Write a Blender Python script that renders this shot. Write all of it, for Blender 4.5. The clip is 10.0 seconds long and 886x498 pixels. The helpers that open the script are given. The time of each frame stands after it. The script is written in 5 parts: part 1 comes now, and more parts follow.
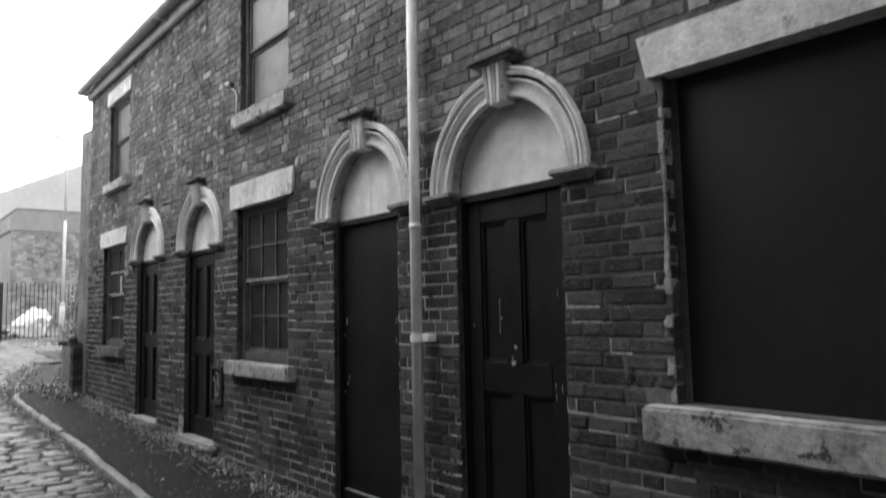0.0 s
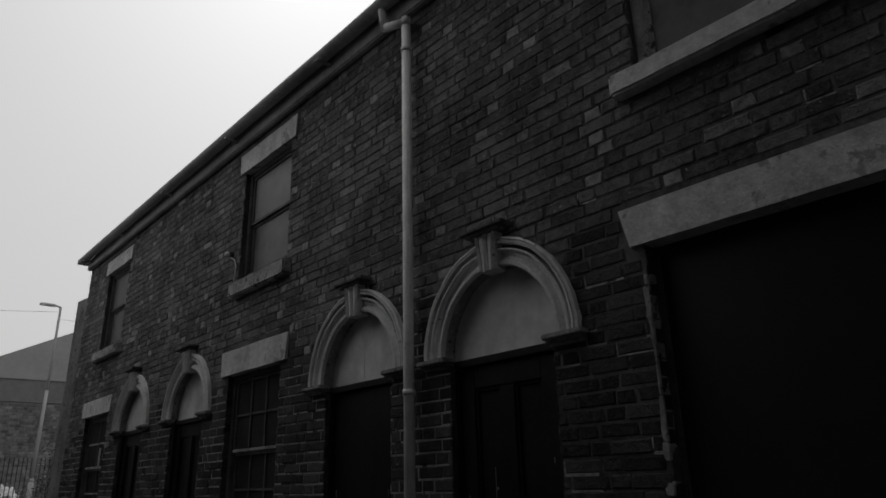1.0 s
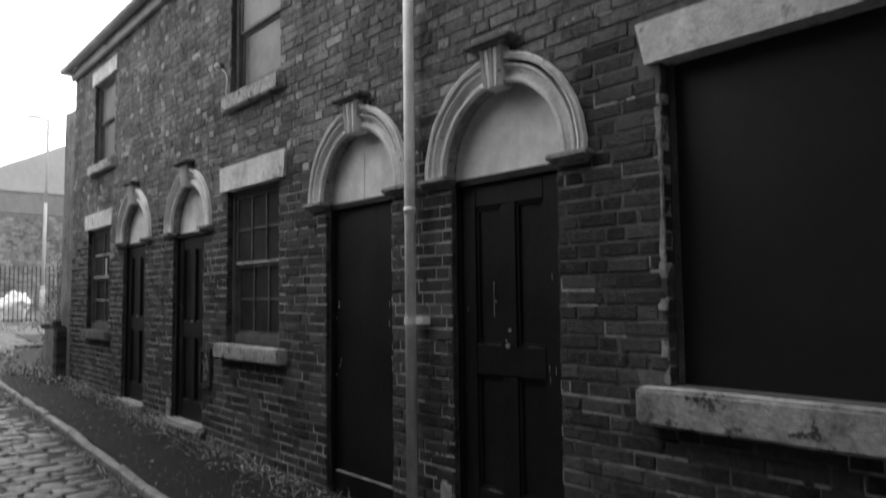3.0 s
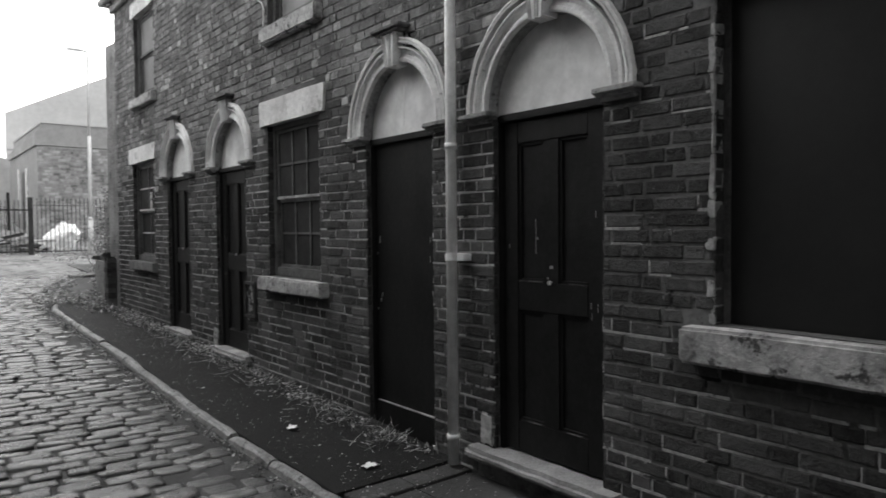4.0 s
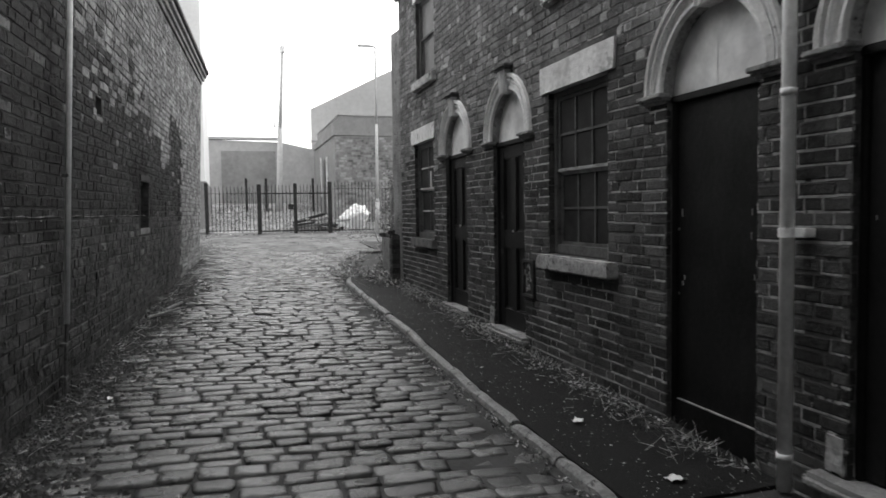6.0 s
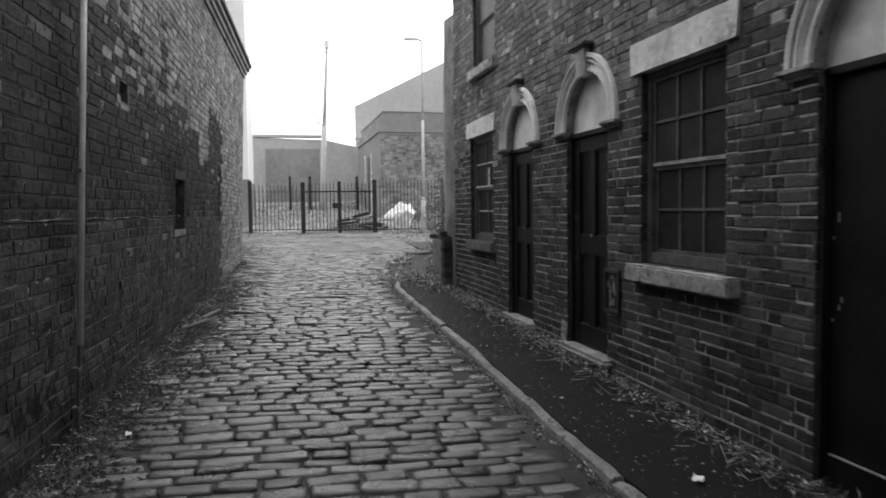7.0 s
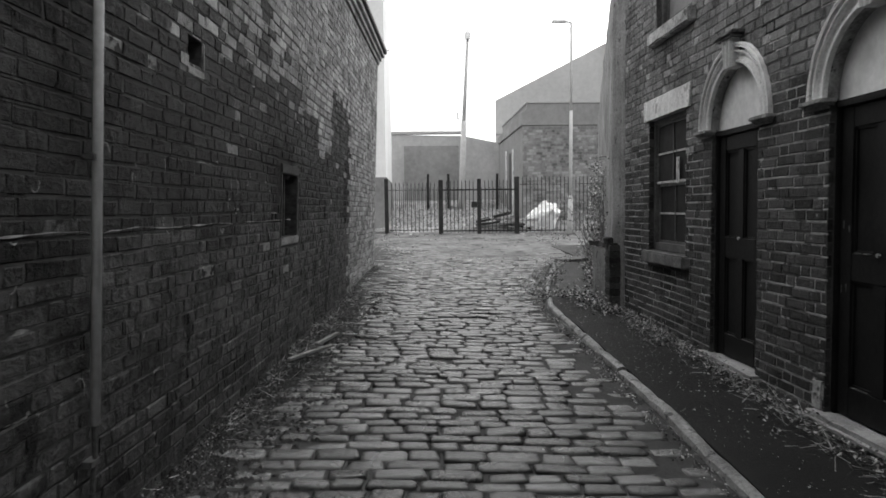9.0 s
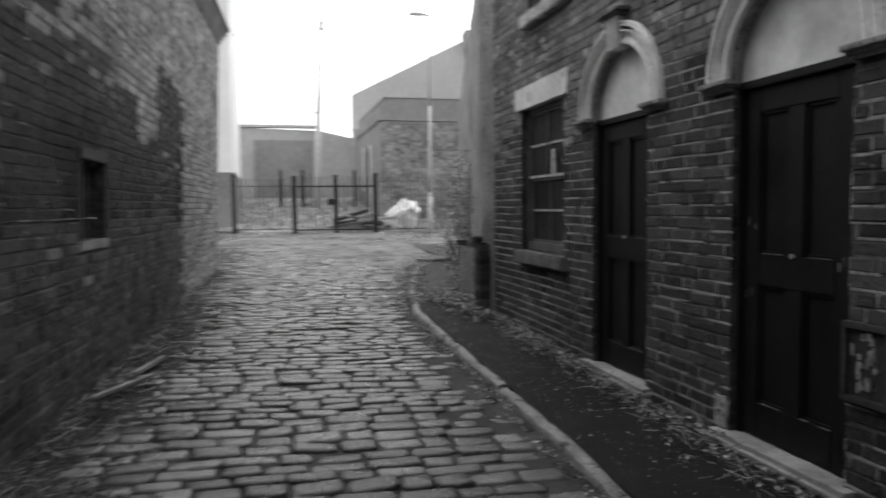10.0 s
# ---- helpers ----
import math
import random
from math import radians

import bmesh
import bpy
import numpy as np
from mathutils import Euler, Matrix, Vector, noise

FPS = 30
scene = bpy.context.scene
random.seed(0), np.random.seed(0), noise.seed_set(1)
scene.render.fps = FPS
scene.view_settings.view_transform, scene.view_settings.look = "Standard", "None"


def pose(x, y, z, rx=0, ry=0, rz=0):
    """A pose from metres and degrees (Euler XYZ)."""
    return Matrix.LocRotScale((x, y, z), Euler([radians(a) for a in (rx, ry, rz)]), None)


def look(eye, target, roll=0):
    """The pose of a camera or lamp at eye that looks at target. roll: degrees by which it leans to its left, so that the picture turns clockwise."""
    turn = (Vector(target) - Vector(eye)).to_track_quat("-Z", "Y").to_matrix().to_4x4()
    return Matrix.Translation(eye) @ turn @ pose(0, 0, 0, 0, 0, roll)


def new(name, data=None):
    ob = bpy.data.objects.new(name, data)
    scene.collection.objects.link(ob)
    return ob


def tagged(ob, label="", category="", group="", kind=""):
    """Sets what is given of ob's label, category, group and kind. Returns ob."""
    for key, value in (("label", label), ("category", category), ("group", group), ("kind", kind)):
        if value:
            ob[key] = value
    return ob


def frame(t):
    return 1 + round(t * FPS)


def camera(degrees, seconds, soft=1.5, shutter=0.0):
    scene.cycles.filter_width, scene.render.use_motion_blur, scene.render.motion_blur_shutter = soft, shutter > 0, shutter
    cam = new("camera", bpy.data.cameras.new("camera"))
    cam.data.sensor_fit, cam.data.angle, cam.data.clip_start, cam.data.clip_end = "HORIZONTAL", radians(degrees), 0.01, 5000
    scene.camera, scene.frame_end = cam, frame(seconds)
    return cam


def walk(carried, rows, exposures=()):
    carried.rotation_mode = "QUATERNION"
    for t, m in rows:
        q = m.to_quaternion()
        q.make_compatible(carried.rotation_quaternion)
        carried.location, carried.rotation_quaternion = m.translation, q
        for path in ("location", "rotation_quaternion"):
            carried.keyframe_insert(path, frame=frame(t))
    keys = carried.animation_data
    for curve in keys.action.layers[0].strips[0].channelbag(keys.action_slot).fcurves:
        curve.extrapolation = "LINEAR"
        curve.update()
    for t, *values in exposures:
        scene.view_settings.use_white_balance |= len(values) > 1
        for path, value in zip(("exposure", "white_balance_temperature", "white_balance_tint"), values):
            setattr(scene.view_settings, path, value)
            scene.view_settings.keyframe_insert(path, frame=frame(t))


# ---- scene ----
cam = camera(66.3, 10.0, soft=1.6, shutter=0.4)
PATH = [
    (0, (-0.253, 0.227, 1.934), (1.05, 1.734, 2.106), -1.2),
    (0.5, (-0.278, 0.216, 1.925), (1.008, 1.675, 2.39), -1.4),
    (1, (-0.313, 0.193, 1.9), (0.952, 1.598, 2.554), -1.5),
    (1.5, (-0.308, 0.204, 1.899), (0.958, 1.607, 2.553), -1.2),
    (2, (-0.313, 0.24, 1.899), (0.961, 1.639, 2.547), -1.3),
    (2.5, (-0.311, 0.256, 1.903), (1.004, 1.703, 2.322), -1.0),
    (3, (-0.318, 0.258, 1.909), (1.024, 1.736, 2.044), -0.7),
    (3.2, (-0.323, 0.264, 1.906), (1.022, 1.743, 1.931), -0.6),
    (4.3, (-0.349, 0.284, 1.953), (0.802, 1.916, 1.855), -1.3),
    (4.5, (-0.357, 0.277, 1.955), (0.641, 2.007, 1.857), -1.3),
    (5, (-0.369, 0.319, 1.914), (0.363, 2.178, 1.826), -0.8),
    (5.5, (-0.321, 0.523, 1.884), (0.346, 2.406, 1.779), -0.8),
    (6.8, (-0.188, 1.513, 1.889), (0.301, 3.45, 1.776), -1.0),
    (7, (-0.215, 1.717, 1.913), (0.26, 3.656, 1.798), -0.8),
    (7.5, (-0.219, 2.15, 1.917), (-0.126, 4.145, 1.803), -0.7),
    (8, (-0.163, 2.644, 1.936), (-0.082, 4.639, 1.823), -0.6),
    (8.5, (-0.106, 3.102, 1.94), (-0.029, 5.097, 1.827), -0.7),
    (9, (-0.117, 3.52, 1.956), (-0.039, 5.515, 1.841), -0.7),
    (9.5, (-0.089, 3.978, 1.938), (0.016, 5.972, 1.824), -0.5),
    (10, (-0.047, 4.387, 1.939), (0.445, 6.321, 1.814), -0.7),
]
EXPOSURES = [(0, 1.6), (0.3, 1.1), (0.6, -0.1), (1, -1.2), (1.5, -0.95), (2, -0.55), (2.5, -0.4), (3, 1.05), (3.2, 1.3), (4.3, 1.25), (4.5, 1.2), (5, 0.85), (5.5, 0.9), (7, 0.85), (8, 0.75), (10, 0.75)]
walk(cam, [(t, look(eye, target, roll)) for t, eye, target, roll in PATH], EXPOSURES)

# ---- world and light: a bright overcast sky, grey as the film ----
world = bpy.data.worlds.new("world")
scene.world = world
world.use_nodes = True
wn = world.node_tree.nodes
wl = world.node_tree.links
sky = wn.new("ShaderNodeTexSky")
sky.sky_type = 'NISHITA'
sky.sun_disc = False
sky.sun_elevation = radians(49)
sky.sun_rotation = radians(32)
sky.air_density, sky.dust_density, sky.ozone_density = 1.0, 6.0, 1.0
grey_sky = wn.new("ShaderNodeRGBToBW")
wl.new(sky.outputs[0], grey_sky.inputs[0])
even_sky = wn.new("ShaderNodeMath")          # cloud evens the sky out
even_sky.operation = 'POWER'
even_sky.inputs[1].default_value = 0.3
wl.new(grey_sky.outputs[0], even_sky.inputs[0])
scale_sky = wn.new("ShaderNodeMath")
scale_sky.operation = 'MULTIPLY'
scale_sky.inputs[1].default_value = 5.0
wl.new(even_sky.outputs[0], scale_sky.inputs[0])
wl.new(scale_sky.outputs[0], wn["Background"].inputs["Color"])
wn["Background"].inputs["Strength"].default_value = 0.15

sun = new("sun", bpy.data.lights.new("sun", "SUN"))
sun.data.energy, sun.data.angle = 0.5, radians(60)
sun.matrix_world = look((0, 0, 0), (0.35, -0.55, -0.76))


# ---- materials ----
def base_mat(name):
    m = bpy.data.materials.new(name)
    m.use_nodes = True
    return m, m.node_tree.nodes, m.node_tree.links, m.node_tree.nodes["Principled BSDF"]


def surface(name, dark, light, rough=0.85, grain=60, stain=2.0, bump=0.3, pieces=0.0, metal=0.0, stretch=(1, 1, 1), streak=0.0, spec=0.14, patch=None, piece_power=1.6):
    """Grey mineral, metal or painted surface. Grain and stains by place in the world, pieces by their own chance value."""
    m, n, l, p = base_mat(name)
    geo = n.new("ShaderNodeNewGeometry")
    mapn = n.new("ShaderNodeMapping")
    mapn.inputs["Scale"].default_value = stretch
    l.new(geo.outputs["Position"], mapn.inputs["Vector"])

    def tex(scale, detail, rough_=0.6):
        t = n.new("ShaderNodeTexNoise")
        t.inputs["Scale"].default_value, t.inputs["Detail"].default_value = scale, detail
        t.inputs["Roughness"].default_value = rough_
        l.new(mapn.outputs[0], t.inputs["Vector"])
        return t.outputs["Fac"]

    def math_node(op, a, b):
        k = n.new("ShaderNodeMath")
        k.operation = op
        for i, v in enumerate((a, b)):
            if isinstance(v, (int, float)):
                k.inputs[i].default_value = v
            else:
                l.new(v, k.inputs[i])
        return k.outputs[0]

    g1, s1 = tex(grain, 6, 0.7), tex(stain, 4)
    v = math_node('ADD', math_node('MULTIPLY', g1, 0.5), math_node('MULTIPLY', s1, 0.6))
    v = math_node('SUBTRACT', v, 0.05)
    if pieces:
        ob = n.new("ShaderNodeObjectInfo")
        r = math_node('FRACT', math_node('ADD', ob.outputs["Random"], geo.outputs["Random Per Island"]), 0)
        r = math_node('POWER', r, piece_power)
        v = math_node('ADD', math_node('MULTIPLY', v, 1 - pieces), math_node('MULTIPLY', r, pieces))
    if streak:
        st = n.new("ShaderNodeTexNoise")
        st.inputs["Scale"].default_value, st.inputs["Detail"].default_value = 1.0, 5
        m2 = n.new("ShaderNodeMapping")
        m2.inputs["Scale"].default_value = (9, 9, 0.7)
        l.new(geo.outputs["Position"], m2.inputs["Vector"])
        l.new(m2.outputs[0], st.inputs["Vector"])
        v = math_node('ADD', v, math_node('MULTIPLY', math_node('SUBTRACT', st.outputs["Fac"], 0.5), streak))
    ramp = n.new("ShaderNodeValToRGB")
    ramp.color_ramp.elements[0].position, ramp.color_ramp.elements[1].position = 0.34, 0.66
    ramp.color_ramp.elements[0].color = (dark, dark, dark, 1)
    ramp.color_ramp.elements[1].color = (light, light, light, 1)
    l.new(v, ramp.inputs[0])
    col = ramp.outputs[0]
    if patch:
        scale, cut, value = patch
        pn = tex(scale, 6, 0.65)
        pr = n.new("ShaderNodeValToRGB")
        pr.color_ramp.elements[0].position, pr.color_ramp.elements[1].position = cut, cut + 0.05
        l.new(pn, pr.inputs[0])
        mx = n.new("ShaderNodeMix")
        mx.data_type = 'RGBA'
        l.new(pr.outputs[0], mx.inputs[0])
        l.new(col, mx.inputs[6])
        mx.inputs[7].default_value = (value, value, value, 1)
        col = mx.outputs[2]
    l.new(col, p.inputs["Base Color"])
    p.inputs["Metallic"].default_value = metal
    p.inputs["Specular IOR Level"].default_value = spec
    rr = n.new("ShaderNodeMapRange")
    rr.inputs[3].default_value, rr.inputs[4].default_value = max(0.05, rough - 0.18), min(1.0, rough + 0.12)
    l.new(s1, rr.inputs[0])
    l.new(rr.outputs[0], p.inputs["Roughness"])
    if bump:
        b = n.new("ShaderNodeBump")
        b.inputs["Strength"].default_value, b.inputs["Distance"].default_value = bump, 0.012
        l.new(math_node('ADD', g1, math_node('MULTIPLY', s1, 0.5)), b.inputs["Height"])
        l.new(b.outputs[0], p.inputs["Normal"])
    return m


M_BRICK = surface("terrace_brick", 0.028, 0.125, 0.85, 30, 1.6, 1.4, pieces=0.22, patch=(14.0, 0.66, 0.24), piece_power=1.8)
# upper brick: real bloom specks, and a paler base for stronger light up there
M_BRICK_TOPLIT = surface("toplit_weathered_brick", 0.065, 0.28, 0.88, 22, 1.5, 1.4, pieces=0.14, patch=(15.0, 0.63, 0.38), piece_power=1.6, streak=0.25)
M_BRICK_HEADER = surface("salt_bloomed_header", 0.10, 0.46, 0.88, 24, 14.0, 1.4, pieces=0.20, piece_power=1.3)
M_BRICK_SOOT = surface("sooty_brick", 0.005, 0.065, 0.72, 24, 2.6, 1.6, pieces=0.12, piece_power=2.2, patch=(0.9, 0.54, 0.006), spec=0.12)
M_BRICK_LOW = surface("lower_flank_brick", 0.010, 0.125, 0.7, 20, 3.2, 1.8, pieces=0.12, piece_power=1.8, patch=(2.4, 0.58, 0.008), spec=0.15)
M_BRICK_SCRAPED = surface("scraped_pale_brick", 0.03, 0.26, 0.85, 30, 7.0, 1.2, pieces=0.25, patch=(12, 0.55, 0.02))
M_BRICK_CLEAN = surface("weathered_brick", 0.09, 0.46, 0.9, 26, 2.2, 1.0, pieces=0.18, patch=(9, 0.64, 0.06))
M_MORTAR = surface("worn_grey_mortar", 0.04, 0.20, 0.95, 22, 2.6, 0.6, patch=(3.0, 0.60, 0.02), spec=0.05)
M_POINTING = surface("pale_lime_pointing", 0.12, 0.60, 0.95, 26, 3.0, 0.6, patch=(6, 0.58, 0.06), spec=0.05)
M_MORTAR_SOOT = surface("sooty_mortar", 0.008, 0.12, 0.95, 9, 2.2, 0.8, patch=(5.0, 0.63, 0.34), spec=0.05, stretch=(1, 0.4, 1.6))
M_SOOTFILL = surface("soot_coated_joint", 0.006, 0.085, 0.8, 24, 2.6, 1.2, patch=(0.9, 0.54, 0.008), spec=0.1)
M_REVEAL = surface("reveal_brick", 0.03, 0.16, 0.9, 45, 3.0, 0.5)
M_STONE = surface("painted_stone", 0.42, 0.88, 0.7, 22, 3.0, 0.6, streak=0.25, patch=(6, 0.58, 0.36))
M_SILL = surface("weathered_sill", 0.15, 0.62, 0.8, 30, 5.0, 0.8, patch=(9, 0.57, 0.08))
M_MOULD = surface("moulded_stone", 0.55, 0.92, 0.7, 40, 4.0, 0.35, streak=0.25, patch=(18, 0.64, 0.25))
M_DARKSTONE = surface("sooted_stone", 0.05, 0.24, 0.8, 40, 6.0, 0.5)
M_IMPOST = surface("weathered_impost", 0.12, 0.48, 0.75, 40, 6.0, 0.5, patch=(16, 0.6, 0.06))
M_STEP = surface("trodden_step_stone", 0.18, 0.46, 0.65, 60, 4.0, 0.8, patch=(9, 0.66, 0.10))
M_BOARD = surface("grubby_white_board", 0.55, 0.97, 0.6, 6, 2.6, 0.08)
M_DOOR = surface("black_door_paint", 0.005, 0.018, 0.55, 25, 2.5, 0.25, streak=0.2, spec=0.18)
M_LIT_LEDGE = surface("door_paint_worn_grey", 0.03, 0.16, 0.8, 50, 9, 0.3)
M_CHIP = surface("chipped_paint", 0.15, 0.5, 0.8, 60, 8, 0.3)
M_BLACKBOARD = surface("black_sheet", 0.010, 0.020, 0.5, 14, 1.2, 0.05, spec=0.35)
M_FRAME = surface("dark_window_paint", 0.05, 0.16, 0.55, 40, 4, 0.2)
M_FRAMEPALE = surface("flaking_pale_paint", 0.3, 0.65, 0.8, 40, 6, 0.3, patch=(14, 0.58, 0.1))
M_PANE = surface("grimy_pane", 0.012, 0.045, 0.65, 8, 1.5, 0.02, spec=0.12)
# upper panes: the sky's reflection is put into the grey base colour
M_PALEPANE = surface("dusty_pale_pane", 0.09, 0.24, 0.35, 5, 1.6, 0.02, spec=0.3)
M_PIPE = surface("pale_painted_pipe", 0.66, 0.95, 0.5, 30, 6, 0.15, streak=0.35)
M_CONDUIT = surface("galvanised_conduit", 0.65, 0.95, 0.45, 30, 5, 0.1, streak=0.3)
M_RUST = surface("rusty_iron", 0.04, 0.14, 0.85, 60, 8, 0.4)
M_GUTTER = surface("black_gutter", 0.03, 0.09, 0.6, 30, 3, 0.1)
# eaves grey has the pale haze over the dark gutter mixed in
M_EAVES = surface("haze_lightened_eaves", 0.30, 0.55, 0.8, 20, 2, 0.2)
M_SLATE = surface("roof_slate", 0.05, 0.14, 0.7, 40, 2, 0.3)
M_ASPHALT = surface("pavement_asphalt", 0.006, 0.026, 0.75, 150, 2.6, 1.0, patch=(90, 0.64, 0.12))
M_SETT = surface("stone_sett", 0.018, 0.125, 0.30, 28, 1.6, 0.9, pieces=0.5, spec=0.7, patch=(6, 0.58, 0.03))
M_JOINT = surface("earth_joint", 0.018, 0.085, 0.8, 60, 3, 0.8)
M_KERB = surface("worn_kerb_stone", 0.06, 0.34, 0.55, 40, 4.0, 0.9, patch=(8, 0.57, 0.04), spec=0.35)
M_GROUND = surface("dusty_ground", 0.14, 0.42, 0.8, 14, 0.9, 0.7)
M_LEAF = surface("dry_weed_leaf", 0.07, 0.55, 0.6, 30, 6, 0.0, pieces=0.6)
M_DRYGRASS = surface("bleached_grass", 0.28, 0.62, 0.7, 20, 3, 0.0, pieces=0.5)
M_DUST = surface("trodden_dust", 0.07, 0.27, 0.9, 9, 1.4, 1.0, patch=(3, 0.57, 0.06), spec=0.1)
M_LEAF_DARK = surface("dark_weed_leaf", 0.03, 0.24, 0.7, 30, 6, 0.0, pieces=0.6)
M_LITTER = surface("white_paper", 0.7, 0.9, 0.8, 20, 4, 0.1)
M_WOOD = surface("weathered_timber", 0.10, 0.35, 0.85, 30, 3, 0.3, stretch=(1, 1, 8))
M_IRON = surface("black_fence_paint", 0.015, 0.05, 0.5, 40, 5, 0.1)
M_RENDER = surface("cement_render", 0.10, 0.36, 0.9, 30, 1.6, 0.8, streak=0.3, patch=(7, 0.6, 0.06))
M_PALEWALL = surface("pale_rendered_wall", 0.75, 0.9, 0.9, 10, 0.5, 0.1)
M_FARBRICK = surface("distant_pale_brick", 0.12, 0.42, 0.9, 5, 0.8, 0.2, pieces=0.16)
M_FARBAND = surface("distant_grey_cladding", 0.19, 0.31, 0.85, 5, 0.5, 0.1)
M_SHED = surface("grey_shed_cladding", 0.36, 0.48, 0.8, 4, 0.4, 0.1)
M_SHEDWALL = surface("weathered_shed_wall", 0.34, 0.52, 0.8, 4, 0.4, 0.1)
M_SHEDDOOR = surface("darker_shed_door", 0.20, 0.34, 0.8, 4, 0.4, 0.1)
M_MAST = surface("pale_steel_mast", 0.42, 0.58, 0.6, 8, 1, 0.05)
M_TARP = surface("white_plastic_sheet", 0.85, 0.98, 0.5, 12, 2, 0.2)
M_SLAB = surface("paving_slab", 0.02, 0.085, 0.75, 50, 2.5, 0.7, patch=(8, 0.62, 0.14))


# ---- small builders ----
def box(bm, lo, hi, bevel=0.0):
    """A box between two corners, added to bm."""
    c = [(a + b) / 2 for a, b in zip(lo, hi)]
    s = [abs(b - a) for a, b in zip(lo, hi)]
    r = bmesh.ops.create_cube(bm, size=1.0, matrix=Matrix.Translation(c) @ Matrix.Diagonal((*s, 1)))
    if bevel:
        es = list({e for v in r["verts"] for e in v.link_edges})
        bmesh.ops.bevel(bm, geom=es, offset=bevel, segments=2, affect='EDGES')
    return r


def rod(bm, a, b, r1, r2=None, sides=10):
    """A tapered round rod from a to b."""
    a, b = Vector(a), Vector(b)
    d = b - a
    m = Matrix.Translation((a + b) / 2) @ d.to_track_quat('Z', 'Y').to_matrix().to_4x4()
    bmesh.ops.create_cone(bm, cap_ends=True, segments=sides, radius1=r1, radius2=r1 if r2 is None else r2, depth=d.length, matrix=m)


def mesh_of(name, bm, material, smooth=False):
    me = bpy.data.meshes.new(name)
    bmesh.ops.recalc_face_normals(bm, faces=bm.faces)
    bm.to_mesh(me)
    bm.free()
    for mm in (material if isinstance(material, (list, tuple)) else [material]):
        me.materials.append(mm)
    if smooth:
        for f in me.polygons:
            f.use_smooth = True
    return me


def part(name, bm, material, parent=None, label="", smooth=False):
    """Links a bmesh as one mesh object, under a thing or at top level."""
    ob = new(name, mesh_of(name, bm, material, smooth))
    if parent:
        ob.parent = parent
    if label:
        ob["label"] = label
    return ob


def thing(name, label, category, group="", kind=""):
    return tagged(new(name), label, category, group, kind)


def boxpart(name, lo, hi, material, parent=None, label="", bevel=0.0):
    bm = bmesh.new()
    box(bm, lo, hi, bevel)
    return part(name, bm, material, parent, label)


def rough_up(bm, amount, scale=6.0):
    for v in bm.verts:
        v.co += amount * noise.noise_vector(v.co * scale)


# ---- the lie of the land ----
def g(x, y):
    """Height of the lane: rising along y, falling a little towards the kerb."""
    yy = min(max(y, -6.0), 27.0)
    return 0.36 + 0.034 * yy - 0.035 * max(-1.5, min(1.5, x))


def kerb_x(y):
    """The kerb's lane side."""
    pts = [(-60, 1.5), (3.4, 1.47), (5.3, 1.43), (8.3, 1.50), (10.5, 1.52), (12.0, 1.52), (13.6, 1.78), (15.6, 2.25), (18.0, 3.2)]
    for (a, xa), (b, xb) in zip(pts, pts[1:]):
        if y <= b:
            return xa + (xb - xa) * (y - a) / (b - a)
    return 3.2


def left_x(y):
    """Foot of the leaning flank on the lane's other side."""
    return -1.45 + 0.0525 * (y - 6.5)


FACE = 2.45                                     # lane face of the terrace
ARCHES = [(2.83, 'panel'), (4.215, 'flush'), (7.26, 'panel'), (8.94, 'panel')]
SPRING, HALF, AR, RING = 2.62, 0.405, 0.460, 0.602
STILT = 1.06                                    # the arches rise a little more than half round
WINDOWS = [(5.33, 6.33, 1.49, 2.91), (9.90, 10.92, 1.49, 2.90)]
UPPER = [(0.35, 1.76, 3.88, 5.05), (5.33, 6.28, 3.80, 4.99), (9.80, 10.72, 3.80, 4.97)]
BIG = (0.25, 1.83, 1.497, 2.96)
TOP, END, START = 5.38, 11.78, -4.0


def wall_solid(name, outline, holes, thick, material, label):
    """An upright slab in the y-z plane with openings through it, from x = FACE inwards."""
    bm = bmesh.new()
    edges = []
    for loop in [outline, *holes]:
        vs = [bm.verts.new((FACE + 0.005, y, z)) for y, z in loop]
        edges += [bm.edges.new((vs[i], vs[(i + 1) % len(vs)])) for i in range(len(vs))]
    bmesh.ops.triangle_fill(bm, edges=edges, use_beauty=True, use_dissolve=False, normal=(-1, 0, 0))
    ext = bmesh.ops.extrude_face_region(bm, geom=list(bm.faces))
    bmesh.ops.translate(bm, verts=[v for v in ext["geom"] if isinstance(v, bmesh.types.BMVert)], vec=(thick, 0, 0))
    bmesh.ops.recalc_face_normals(bm, faces=bm.faces)
    for f in bm.faces:
        if abs(f.normal.x) < 0.5:
            f.material_index = 1
    return tagged(part(name, bm, material), label, "wall", "", "structure")


def arch_loop(cy, half, bottom, steps=20):
    return [(cy - half, bottom), (cy + half, bottom)] + [(cy + half, SPRING - 0.03), (cy + AR, SPRING - 0.03)] + [(cy + AR * math.cos(a), SPRING + STILT * AR * math.sin(a)) for a in [math.pi * i / steps for i in range(steps + 1)]] + [(cy - AR, SPRING - 0.03), (cy - half, SPRING - 0.03)]


rects = [BIG, *WINDOWS, *UPPER]
holes = [[(a, c), (b, c), (b, d), (a, d)] for a, b, c, d in rects] + [arch_loop(cy, HALF, 0.30) for cy, _ in ARCHES]
wall_right = wall_solid("wall_terrace", [(START, -0.3), (END, -0.3), (END, TOP), (START, TOP)], holes, 0.30, (M_MORTAR, M_REVEAL),
                        "dark old brick terrace front with pale worn mortar joints")


